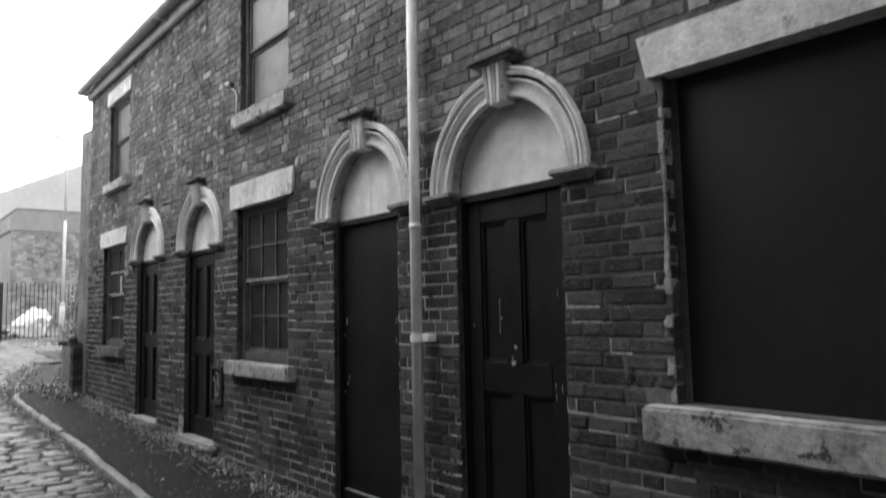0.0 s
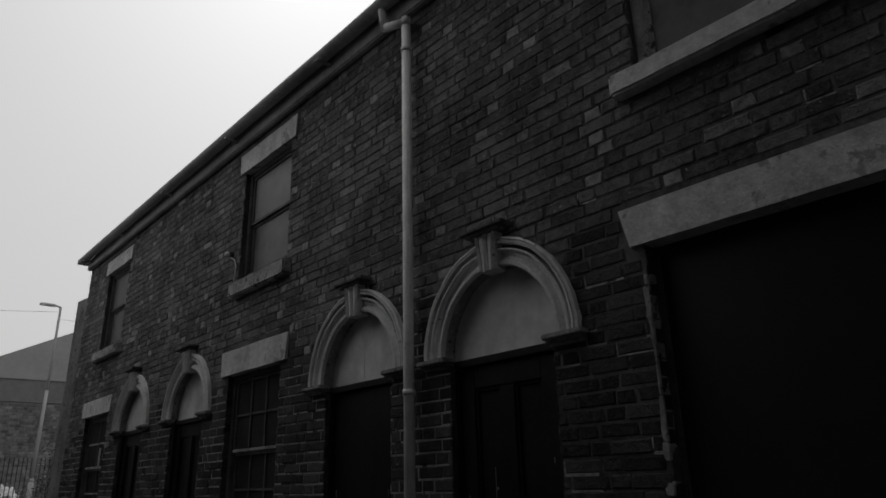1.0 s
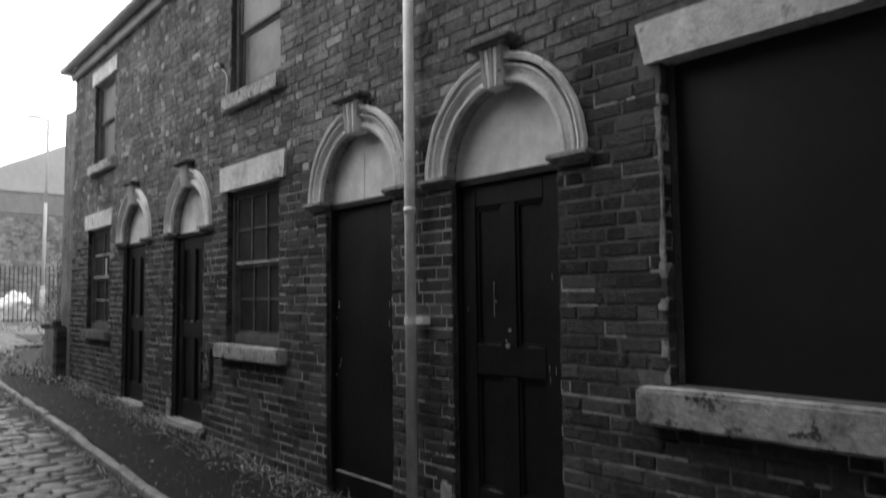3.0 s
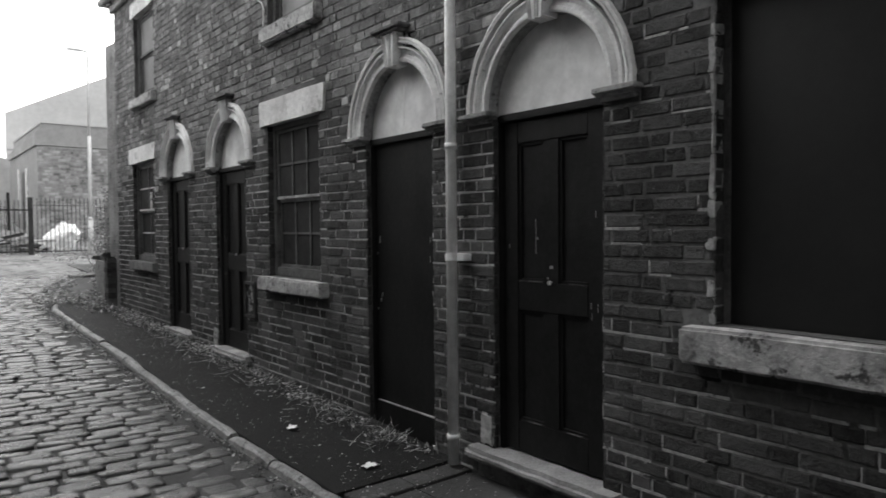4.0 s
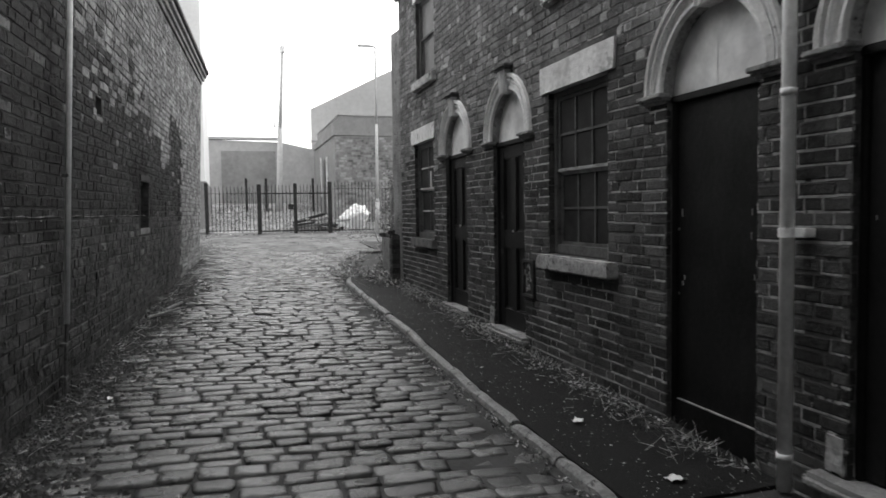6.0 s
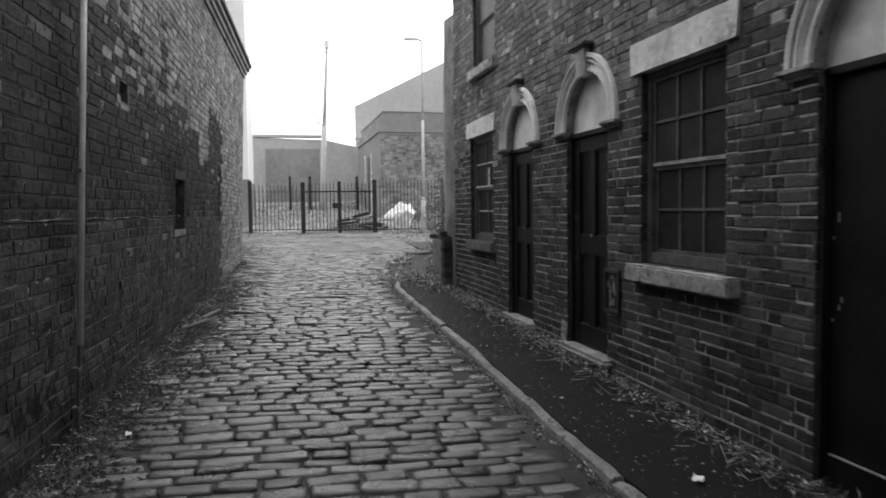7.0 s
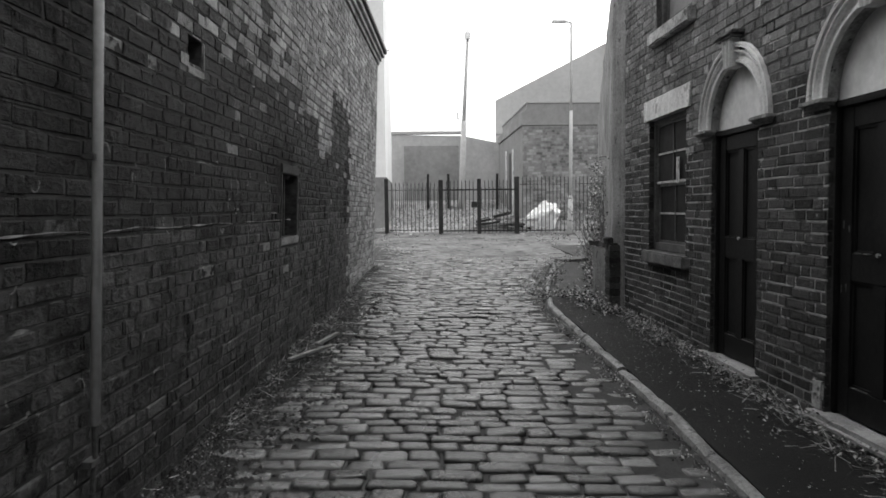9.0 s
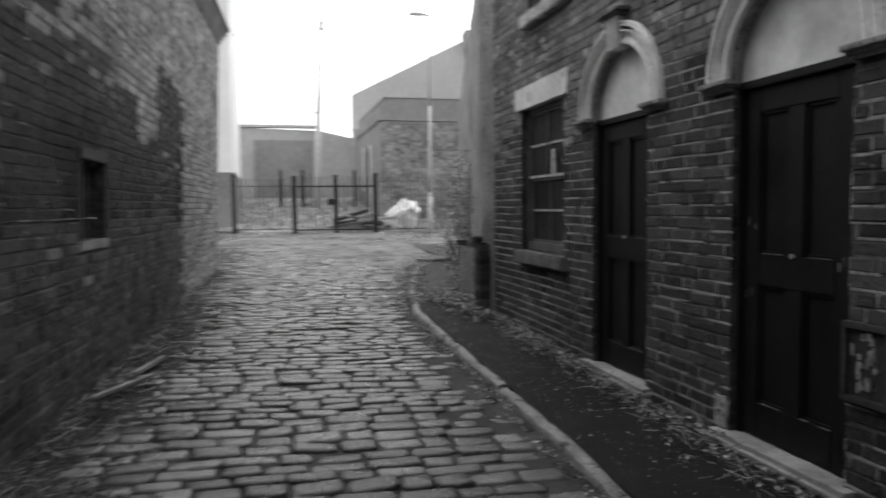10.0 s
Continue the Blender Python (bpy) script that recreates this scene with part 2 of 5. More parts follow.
# ---- ground: one sheet to the horizon, lane bed under the setts ----
def ground_sheet():
    xs = [-400, -60, -20, -8, -4, -2, -1.5, -0.5, 0.5, 1.0, 1.5, 2.5, 4, 8, 20, 60, 400]
    ys = [-400, -60, -20, -10, -6, -3] + list(range(0, 28, 1)) + [30, 40, 60, 120, 400]
    bm = bmesh.new()
    rows = [[bm.verts.new((x, y, g(x, y) - 0.031)) for x in xs] for y in ys]
    for j in range(len(ys) - 1):
        for i in range(len(xs) - 1):
            bm.faces.new((rows[j][i], rows[j][i + 1], rows[j + 1][i + 1], rows[j + 1][i]))
    return tagged(part("ground", bm, M_JOINT, smooth=True), "dark earth and moss between and around the setts", "ground", "", "structure")


ground = ground_sheet()


def strip(name, y0, y1, left, right, lift, thick, material, label, step=0.5, wobble=0.0):
    """A paved strip following the lane, between two x functions."""
    bm = bmesh.new()
    n = max(1, int((y1 - y0) / step))
    prev = None
    for i in range(n + 1):
        y = y0 + (y1 - y0) * i / n
        a, b = left(y), right(y)
        up = lift(y) if callable(lift) else lift
        za, zb = g(a, y) + up, g(b, y) + up
        row = []
        for k in range(7):
            x = a + (b - a) * k / 6
            row.append(bm.verts.new((x, y, za + (zb - za) * k / 6 + wobble * noise.noise((x * 3, y * 3, 0)))))
        if prev:
            for k in range(6):
                bm.faces.new((prev[k], prev[k + 1], row[k + 1], row[k]))
        prev = row
    ext = bmesh.ops.extrude_face_region(bm, geom=list(bm.faces))
    bmesh.ops.translate(bm, verts=[v for v in ext["geom"] if isinstance(v, bmesh.types.BMVert)], vec=(0, 0, -thick))
    return tagged(part(name, bm, material), label, name, "", "structure")


pavement = strip("pavement", 3.60, 12.6, lambda y: kerb_x(y) + 0.10, lambda y: FACE + 0.02, 0.015, 0.2, M_ASPHALT,
                 "narrow dark asphalt pavement strewn with grit", 0.3, 0.012)
pavement_far = strip("pavement_far", 12.6, 21.0, lambda y: kerb_x(y) + 0.10, lambda y: 2.45 + max(0, y - 11.8) * 0.226, 0.010, 0.2, M_SLAB,
                     "worn paving broken up by weeds", 0.4, 0.015)
forecourt = strip("forecourt", 16.0, 25.6, lambda y: left_x(min(y, 16.2)) - 0.1 - (2.5 if y > 16.8 else 0), lambda y: min(6.5, kerb_x(y) + (0.0 if y < 18 else 4.0)), lambda y: -0.10 + 0.085 * min(1.0, max(0.0, (y - 16.0) / 5.0)), 0.1, M_DUST,
                  "dusty bare tarmac before the gates", 0.25, 0.05)


def yard_z(y):
    """The rough bank that climbs behind the gates."""
    return 1.17 + 0.118 * (min(max(y, 25.3), 36.0) - 25.3)


def boundary_x(y):
    """The boundary wall that leaves the terrace at a slant and meets the fence."""
    return 2.45 - 0.143 * (y - END) if y < 12.13 else 2.40 + 0.243 * (y - 12.13)


bm = bmesh.new()
rows = []
for y in [25.3 + 0.5 * i for i in range(23)] + [60, 90]:
    rows.append([bm.verts.new((x, y, yard_z(y) + 0.05 * noise.noise((x, y, 0)))) for x in [-60, -20, -8] + [-4 + 0.5 * i for i in range(26)] + [14, 30, 80]])
for a, b in zip(rows, rows[1:]):
    for k in range(len(a) - 1):
        bm.faces.new((a[k], a[k + 1], b[k + 1], b[k]))
ext = bmesh.ops.extrude_face_region(bm, geom=list(bm.faces))
bmesh.ops.translate(bm, verts=[v for v in ext["geom"] if isinstance(v, bmesh.types.BMVert)], vec=(0, 0, -0.8))
tagged(part("yard", bm, M_GROUND), "rough grey bank of rubble and grass behind the gates", "yard", "", "structure")


# ---- terrace: roof, gutter, inside ----
# unseen shell of rear wall, ends and ceiling, so the rooms stay dark
boxwall = boxpart("wall_terrace_rear", (7.2, START, -0.3), (7.5, END, TOP), M_RENDER)
tagged(boxwall, "plain unseen rear wall that keeps the terrace's inside dark", "wall", "", "structure")
for nm, ya in (("wall_terrace_end", END - 0.3), ("wall_terrace_start", START)):
    tagged(boxpart(nm, (FACE + 0.31, ya + 0.002, -0.3), (7.19, ya + 0.298, TOP - 0.002), M_BRICK_SOOT), "plain brick end wall of the terrace", "wall", "", "structure")
tagged(boxpart("ceiling", (FACE + 0.31, START + 0.31, 3.3), (7.19, END - 0.31, 3.325), M_RENDER), "plain ceiling between the storeys", "ceiling", "", "structure")
bm = bmesh.new()
vs = [bm.verts.new((x, y, z)) for y in (START - 0.1, END + 0.06) for x, z in ((2.29, TOP + 0.115), (4.95, TOP + 1.75), (7.6, TOP + 0.03), (7.6, TOP - 0.03), (4.95, TOP + 1.66), (2.29, TOP + 0.085))]
for i in range(6):
    bm.faces.new((vs[i], vs[(i + 1) % 6], vs[6 + (i + 1) % 6], vs[6 + i]))
bm.faces.new(vs[:6]), bm.faces.new(vs[6:])
tagged(part("roof", bm, M_SLATE), "dark slate roof of the terrace", "roof", "", "structure")

gutter = thing("gutter", "black half-round gutter along the terrace eaves, greyed for haze", "gutter")
bm = bmesh.new()
prev = None
for j in range(34):
    y = START - 0.1 + (END + 0.2 - START) * j / 33
    sag = 0.012 * noise.noise((0, y * 0.8, 3))
    row = [bm.verts.new((2.31 + r * math.cos(a) , y, TOP + 0.085 + sag + r * math.sin(a))) for r, aa in ((0.065, range(9)), (0.058, range(8, -1, -1))) for a in [math.pi + math.pi * k / 8 for k in aa]]
    if prev:
        for k in range(len(row)):
            bm.faces.new((prev[k], prev[(k + 1) % len(row)], row[(k + 1) % len(row)], row[k]))
    prev = row
part("channel", bm, M_EAVES, gutter, smooth=True)
for y in [-3, -1.2, 0.6, 2.4, 4.6, 6.4, 8.2, 10.0, 11.6]:
    boxpart("bracket", (2.24, y - 0.02, TOP - 0.010), (2.384, y + 0.02, TOP + 0.012), M_EAVES, gutter)
boxpart("fascia", (2.385, START, TOP - 0.09), (2.448, END + 0.02, TOP + 0.085), M_EAVES, gutter, "fascia board, its grey lightened for haze", 0.012)
boxpart("end_cap", (2.25, END + 0.095, TOP + 0.02), (2.45, END + 0.115, TOP + 0.10), M_EAVES, gutter)


# ---- doorways ----
def arch_sweep(cy, profile, steps=30, a0=0.0, a1=math.pi):
    """A moulding of (radius, projection) points carried round the arch."""
    bm = bmesh.new()
    prev = None
    n = len(profile)
    for i in range(steps + 1):
        a = a0 + (a1 - a0) * i / steps
        row = [bm.verts.new((FACE - (0.62 * p if p > 0 else p), cy + r * math.cos(a), SPRING + STILT * r * math.sin(a))) for r, p in profile]
        if prev:
            for k in range(n):
                bm.faces.new((prev[k], prev[(k + 1) % n], row[(k + 1) % n], row[k]))
        else:
            bm.faces.new(row)
        prev = row
    bm.faces.new(prev)
    return bm


def doorway(cy, kind, base, number):
    """Moulded arch, keystone, imposts, board, door and step about the middle cy."""
    surround = thing("door_surround", "round-arched moulded stone door surround with fluted keystone", "door surround", "door surrounds")
    # outer and inner mouldings
    outer = arch_sweep(cy, [(0.528, -0.02), (0.528, 0.040), (0.534, 0.052), (0.543, 0.050), (0.546, -0.014), (0.563, -0.014), (0.566, 0.066), (0.577, 0.070), (0.580, 0.046), (0.587, 0.046), (0.590, 0.066), (RING, 0.056), (RING, -0.02)])
    rough_up(outer, 0.005, 11)
    part("outer_moulding", outer, M_MOULD, surround, smooth=False)
    inner = arch_sweep(cy, [(AR - 0.012, -0.012), (AR - 0.012, 0.018), (AR - 0.004, 0.032), (AR + 0.012, 0.032), (AR + 0.018, 0.016), (AR + 0.040, -0.004), (0.520, 0.004), (0.5265, 0.020), (0.5265, -0.012)])
    rough_up(inner, 0.003, 9)
    part("inner_moulding", inner, M_MOULD, surround)
    part("soffit", arch_sweep(cy, [(AR - 0.010, -0.091), (AR - 0.010, -0.013), (AR - 0.001, -0.013), (AR - 0.001, -0.091)]), M_IMPOST, surround, "arch soffit, darker than the mouldings")
    # keystone of fluted wedges under a dark hood
    bm = bmesh.new()
    for k in range(5):
        a, b = -0.085 + 0.034 * k, -0.085 + 0.034 * (k + 1) - 0.004
        vs = []
        for z, f, d in ((3.065, 0.72, 0.050), (3.285, 1.06, 0.062)):
            vs += [bm.verts.new(q) for q in ((FACE + 0.05, cy + a * f, z), (FACE - d, cy + a * f + 0.003, z), (FACE - d - (0.014 if k % 2 == 0 else 0.0), cy + (a + b) / 2 * f, z), (FACE - d, cy + b * f - 0.003, z), (FACE + 0.05, cy + b * f, z))]
        for i in range(5):
            bm.faces.new((vs[i], vs[(i + 1) % 5], vs[5 + (i + 1) % 5], vs[5 + i]))
        bm.faces.new(vs[:5]), bm.faces.new(vs[5:])
    box(bm, (FACE - 0.044, cy - 0.058, 3.068), (FACE + 0.05, cy + 0.058, 3.282))
    part("keystone", bm, M_MOULD, surround)
    bm = bmesh.new()
    box(bm, (FACE - 0.085, cy - 0.145, 3.286), (FACE + 0.02, cy + 0.145, 3.306), 0.006)
    box(bm, (FACE - 0.105, cy - 0.178, 3.307), (FACE + 0.02, cy + 0.178, 3.330), 0.006)
    rough_up(bm, 0.006, 8)
    part("hood", bm, M_DARKSTONE, surround, "sooty stepped hood stone over the keystone")
    for s in (-1, 1):
        bm = bmesh.new()
        a, b = sorted((cy + s * 0.380, cy + s * 0.640))
        box(bm, (FACE - 0.07, a, 2.588), (FACE + 0.034, b, 2.617), 0.006)
        box(bm, (FACE - 0.050, a + 0.014, 2.574), (FACE + 0.033, b - 0.014, 2.589), 0.004)
        box(bm, (FACE - 0.030, a + 0.028, 2.556), (FACE + 0.032, b - 0.028, 2.575), 0.004)
        rough_up(bm, 0.004, 9)
        part("impost", bm, M_IMPOST, surround, "weathered moulded impost block")
    # the board that closes the fanlight
    bm = bmesh.new()
    steps = 28
    for d in (0.092, 0.107):
        vs = [bm.verts.new((FACE + d, cy + (AR - 0.004) * math.cos(math.pi * i / steps), SPRING - 0.02 + (STILT * AR + 0.012) * math.sin(math.pi * i / steps))) for i in range(steps + 1)]
        bm.faces.new(vs)
    bm.verts.ensure_lookup_table()
    n = steps + 1
    for i in range(n):
        bm.faces.new((bm.verts[i], bm.verts[(i + 1) % n], bm.verts[n + (i + 1) % n], bm.verts[n + i]))
    part("fanlight_board", bm, M_BOARD, surround, "grubby white board closing the fanlight")
    if kind == 'flush':
        boxpart("board_joint", (FACE + 0.0885, cy + 0.03, SPRING), (FACE + 0.0915, cy + 0.035, SPRING + 0.33), M_LITTER, surround)

    # the door in its frame
    door = thing("door_%d" % number, "black painted four-panel wooden door, shut, paint chipped" if kind == 'panel' else "door opening closed by black painted sheets, shut", "door", "", "structure")
    x = FACE + 0.062
    lo, hi = cy - HALF + 0.004, cy + HALF - 0.004
    boxpart("frame_head", (x - 0.025, lo, SPRING - 0.068), (x + 0.07, hi, SPRING - 0.022), M_DOOR, door, "", 0.006)
    for a in (lo, hi - 0.034):
        boxpart("frame_post", (x - 0.02, a, base), (x + 0.07, a + 0.034, SPRING - 0.070), M_DOOR, door, "", 0.006)
    a, b, t = lo + 0.036, hi - 0.036, SPRING - 0.073
    if kind == 'panel':
        w = 0.108
        mid = (a + b) / 2
        zl = base + 0.85
        for ya in (a, b - w):
            boxpart("stile", (x, ya, base + 0.012), (x + 0.045, ya + w, t), M_DOOR, door, "", 0.004)
        for za, zb in ((base + 0.012, base + 0.20), (zl, zl + 0.17), (t - 0.125, t)):
            boxpart("rail", (x + 0.001, a + w, za), (x + 0.044, b - w, zb), M_DOOR, door, "", 0.004)
        for za, zb in ((base + 0.20, zl), (zl + 0.17, t - 0.125)):
            boxpart("muntin", (x + 0.002, mid - w / 2, za), (x + 0.043, mid + w / 2, zb), M_DOOR, door, "", 0.004)
            for ya, yb in ((a + w, mid - w / 2), (mid + w / 2, b - w)):
                bm = bmesh.new()
                box(bm, (x + 0.024, ya, za), (x + 0.038, yb, zb))
                for p0, p1 in (((ya, za), (yb, za + 0.016)), ((ya, zb - 0.016), (yb, zb)), ((ya, za), (ya + 0.016, zb)), ((yb - 0.016, za), (yb, zb))):
                    box(bm, (x + 0.012, p0[0], p0[1]), (x + 0.026, p1[0], p1[1]))
                panel = part("door_panel", bm, M_DOOR, door)
                # pale strips paint the light that catches each panel's bare bottom ledge
                rb = random.Random(int(za * 1000) + int(ya * 100))
                y = ya + rb.uniform(0.0, 0.05)
                while y < yb - 0.02:
                    e = min(yb - 0.004, y + rb.uniform(0.04, 0.16))
                    boxpart("worn_ledge", (x - 0.002, y, za - 0.0015), (x + 0.012, e, za + rb.uniform(0.0015, 0.0045)), M_LIT_LEDGE, panel)
                    y = e + rb.uniform(0.01, 0.08)
        bm = bmesh.new()
        rod(bm, (x - 0.012, mid + 0.01, zl + 0.17), (x + 0.004, mid + 0.01, zl + 0.17), 0.013)
        part("keyhole", bm, M_CHIP, door, "worn bare keyhole plate")
    else:
        boxpart("door_sheet", (x + 0.004, a, base + 0.17), (x + 0.02, (a + b) / 2 + 0.02, t), M_DOOR, door)
        boxpart("door_sheet", (x + 0.010, (a + b) / 2 + 0.021, base + 0.17), (x + 0.026, b, t), M_DOOR, door)
        kick = boxpart("kick_board", (x - 0.012, a, base - 0.12), (x + 0.02, b, base + 0.165), M_DOOR, door, "", 0.004)
        boxpart("chipped_edge", (x - 0.0125, a + 0.02, base + 0.163), (x + 0.002, b - 0.02, base + 0.170), M_CHIP, kick, "bare chipped top edge of the kick board")
    if number == 1:
        for y, z, w, h in ((cy + 0.135, 1.78, 0.004, 0.20), (cy + 0.118, 1.86, 0.012, 0.016), (cy + 0.130, 1.55, 0.005, 0.05), (cy - 0.01, 1.70, 0.022, 0.016), (cy + 0.022, 1.64, 0.010, 0.012), (cy - 0.06, 1.90, 0.004, 0.05)):
            boxpart("bare_scratch", (x + 0.0005 if abs(y - cy) < 0.045 else x + 0.022, y, z), (x + 0.03, y + w, z + h), M_CHIP, door, "", 0.001)
    # paint chips
    rnd = random.Random(number * 7 + 1)
    for i in range(9 if kind == 'flush' else 7):
        yy = a + rnd.uniform(0.0, 0.085) if rnd.random() < 0.6 else b - rnd.uniform(0.01, 0.09)
        zz = base + rnd.uniform(0.75, 1.45)
        h = rnd.uniform(0.010, 0.05)
        bm = bmesh.new()
        box(bm, (x - 0.0012 if kind == 'panel' else x + 0.0015, yy, zz), (x + 0.03, yy + rnd.uniform(0.002, 0.005), zz + h))
        part("paint_chip", bm, M_CHIP, door)
    return door


STEP_TOP = {}
for i, (cy, kind) in enumerate(ARCHES):
    base = (0.60, 0.47, 0.645, 0.675)[i]
    STEP_TOP[i] = base
    doorway(cy, kind, base, i + 1)
    if kind == 'flush':
        continue
    bm = bmesh.new()
    half = 0.60 if i == 0 else 0.56
    zt = base
    box(bm, (FACE - (0.11 if i == 0 else 0.09), cy - half + 0.06, zt - 0.075), (FACE + 0.20, cy + half - (0.02 if i == 0 else 0.03), zt), 0.028)
    bmesh.ops.subdivide_edges(bm, edges=[e for e in bm.edges if e.calc_length() > 0.3], cuts=22)
    rough_up(bm, 0.009, 9)
    ob = tagged(part("doorstep", bm, M_STEP), "worn pale stone doorstep below a black door", "doorstep", "doorsteps")
    bm = bmesh.new()
    box(bm, (FACE - 0.008, cy - half + 0.10, g(2, cy) - 0.2), (FACE + 0.19, cy + half - 0.06, zt - 0.076))
    part("riser", bm, M_DARKSTONE, ob)


# ---- windows, lintels and sills ----
def lintel(y0, y1, z0, z1, splay=0.0):
    bm = bmesh.new()
    n = 10
    rows = []
    for i in range(n + 1):
        f = i / n
        rows.append([bm.verts.new((FACE + dx, y0 + (y1 - y0) * f + sp * (1 - 2 * f), z)) for dx, z, sp in ((-0.022, z0, splay), (-0.018, z1, 0), (0.2, z1, 0), (0.2, z0, splay))])
    for a, b in zip(rows, rows[1:]):
        for k in range(4):
            bm.faces.new((a[k], a[(k + 1) % 4], b[(k + 1) % 4], b[k]))
    bm.faces.new(rows[0]), bm.faces.new(rows[-1])
    rough_up(bm, 0.005, 5)
    return tagged(part("lintel", bm, M_STONE), "pale painted stone lintel, paint flaking", "lintel", "window lintels")


def sill(y0, y1, z0, z1, mat, out=0.085):
    bm = bmesh.new()
    box(bm, (FACE - out, y0, z0), (FACE + 0.14, y1, z1), 0.014)
    bmesh.ops.subdivide_edges(bm, edges=[e for e in bm.edges if e.calc_length() > 0.3], cuts=9)
    rough_up(bm, 0.007, 7)
    return tagged(part("window_sill", bm, mat), "thick weathered stone window sill with chipped edges", "sill", "window sills")


def sash_window(number, y0, y1, z0, z1, cols, rows, pane, frame_mat, label, pale_rail=False):
    win = thing("window_%d" % number, label, "window", "", "structure")
    x = FACE + 0.055
    fw = 0.055
    for a, b, c, d, nm in ((y0, y0 + fw, z0 + 0.003, z1 - 0.003, "frame_post"), (y1 - fw, y1, z0 + 0.003, z1 - 0.003, "frame_post"), (y0 + fw, y1 - fw, z1 - fw, z1 - 0.003, "frame_head"), (y0 + fw, y1 - fw, z0 + 0.003, z0 + 0.085, "bottom_rail")):
        boxpart(nm, (x, a, c), (x + 0.09, b, d), frame_mat, win, "", 0.005)
    zc = (z0 + z1) / 2 + 0.01
    for s, (c, d) in enumerate(((z0 + 0.085, zc), (zc, z1 - fw))):
        xs = x + (0.042 if s == 0 else 0.018)
        ya, yb = y0 + fw, y1 - fw
        pale = pale_rail and s == 0
        bm = bmesh.new()
        if not (pale_rail and s == 1):
            box(bm, (xs, ya, c), (xs + 0.03, yb, c + 0.028))
        if not pale:
            box(bm, (xs, ya, d - 0.028), (xs + 0.03, yb, d))
        for q in (ya, yb - 0.03):
            box(bm, (xs + 0.001, q, c + 0.028), (xs + 0.029, q + 0.03, d - 0.028))
        sash = part("sash", bm, frame_mat, win)
        if pale:
            boxpart("meeting_rail", (xs, ya, d - 0.028), (xs + 0.03, yb, d), M_FRAMEPALE if number == 2 else M_CHIP, sash, "flaking pale meeting rail", 0.003)
        if pale_rail and s == 1:
            boxpart("meeting_rail", (xs - 0.004, ya, c), (xs + 0.03, yb, c + 0.028), M_FRAMEPALE if number == 2 else M_CHIP, sash, "flaking pale meeting rail", 0.003)
        iy = [ya + 0.03 + (yb - ya - 0.06) * k / cols for k in range(cols + 1)]
        iz = [c + 0.028 + (d - c - 0.056) * k / rows for k in range(rows + 1)]
        for k in range(1, cols):
            boxpart("glazing_bar", (xs + 0.001, iy[k] - 0.010, iz[0]), (xs + 0.026, iy[k] + 0.010, iz[-1]), frame_mat, sash)
        for k in range(1, rows):
            boxpart("glazing_bar", (xs + 0.002, iy[0], iz[k] - 0.010), (xs + 0.025, iy[-1], iz[k] + 0.010), M_FRAMEPALE if number == 2 else frame_mat, sash)
        for i in range(cols):
            for j in range(rows):
                boxpart("pane", (xs + 0.013, iy[i], iz[j]), (xs + 0.017, iy[i + 1], iz[j + 1]), pane, sash)
    return win


sash_window(1, *WINDOWS[0], 3, 2, M_PANE, M_FRAME, "dark small-paned sash window with a worn grey meeting rail, shut", True)
sash_window(2, *WINDOWS[1], 2, 2, M_PANE, M_FRAME, "dark small-paned sash window with a pale flaking meeting rail, shut", True)
far_window = bpy.data.objects["window_2"]
boxpart("torn_blind", (FACE + 0.062, 10.22, 2.20), (FACE + 0.066, 10.30, 2.46), M_FRAMEPALE, far_window, "torn strip of pale blind")
sash_window(3, *UPPER[1], 1, 1, M_PALEPANE, M_FRAME, "upper sash window with dusty pale panes, shut")
sash_window(4, *UPPER[2], 1, 1, M_PALEPANE, M_FRAME, "upper sash window with dusty pale panes, shut")
sash_window(5, *UPPER[0], 1, 1, M_PALEPANE, M_FRAMEPALE, "upper window with flaking pale frame and dusty grey panes, shut")
lintel(5.21, 6.46, 2.905, 3.135, 0.02), sill(5.20, 6.43, 1.355, 1.485, M_SILL)
lintel(9.78, 11.05, 2.895, 3.115, 0.02), sill(9.80, 10.96, 1.36, 1.485, M_DARKSTONE, 0.075)
lintel(5.22, 6.38, 4.985, 5.21, 0.02), sill(5.24, 6.33, 3.645, 3.79, M_SILL, 0.075)
lintel(9.68, 10.82, 4.965, 5.17, 0.02), sill(9.70, 10.80, 3.655, 3.79, M_SILL, 0.075)
sill(0.20, 1.87, 3.75, 3.875, M_STONE, 0.08)
lintel(0.15, 1.935, 2.955, 3.155, 0.04), sill(0.05, 1.955, 1.325, 1.492, M_SILL, 0.09)
board = thing("window_board", "large shop window closed by a flat black sheet", "boarded window", "", "structure")
boxpart("sheet", (FACE + 0.09, BIG[0] + 0.002, BIG[2] + 0.002), (FACE + 0.11, BIG[1] - 0.002, BIG[3] - 0.002), M_BLACKBOARD, board)
boxpart("batten", (FACE + 0.075, BIG[1] - 0.028, BIG[2] + 0.004), (FACE + 0.089, BIG[1] - 0.003, BIG[3] - 0.004), M_FRAME, board)

rj = random.Random(31)
z = 1.50
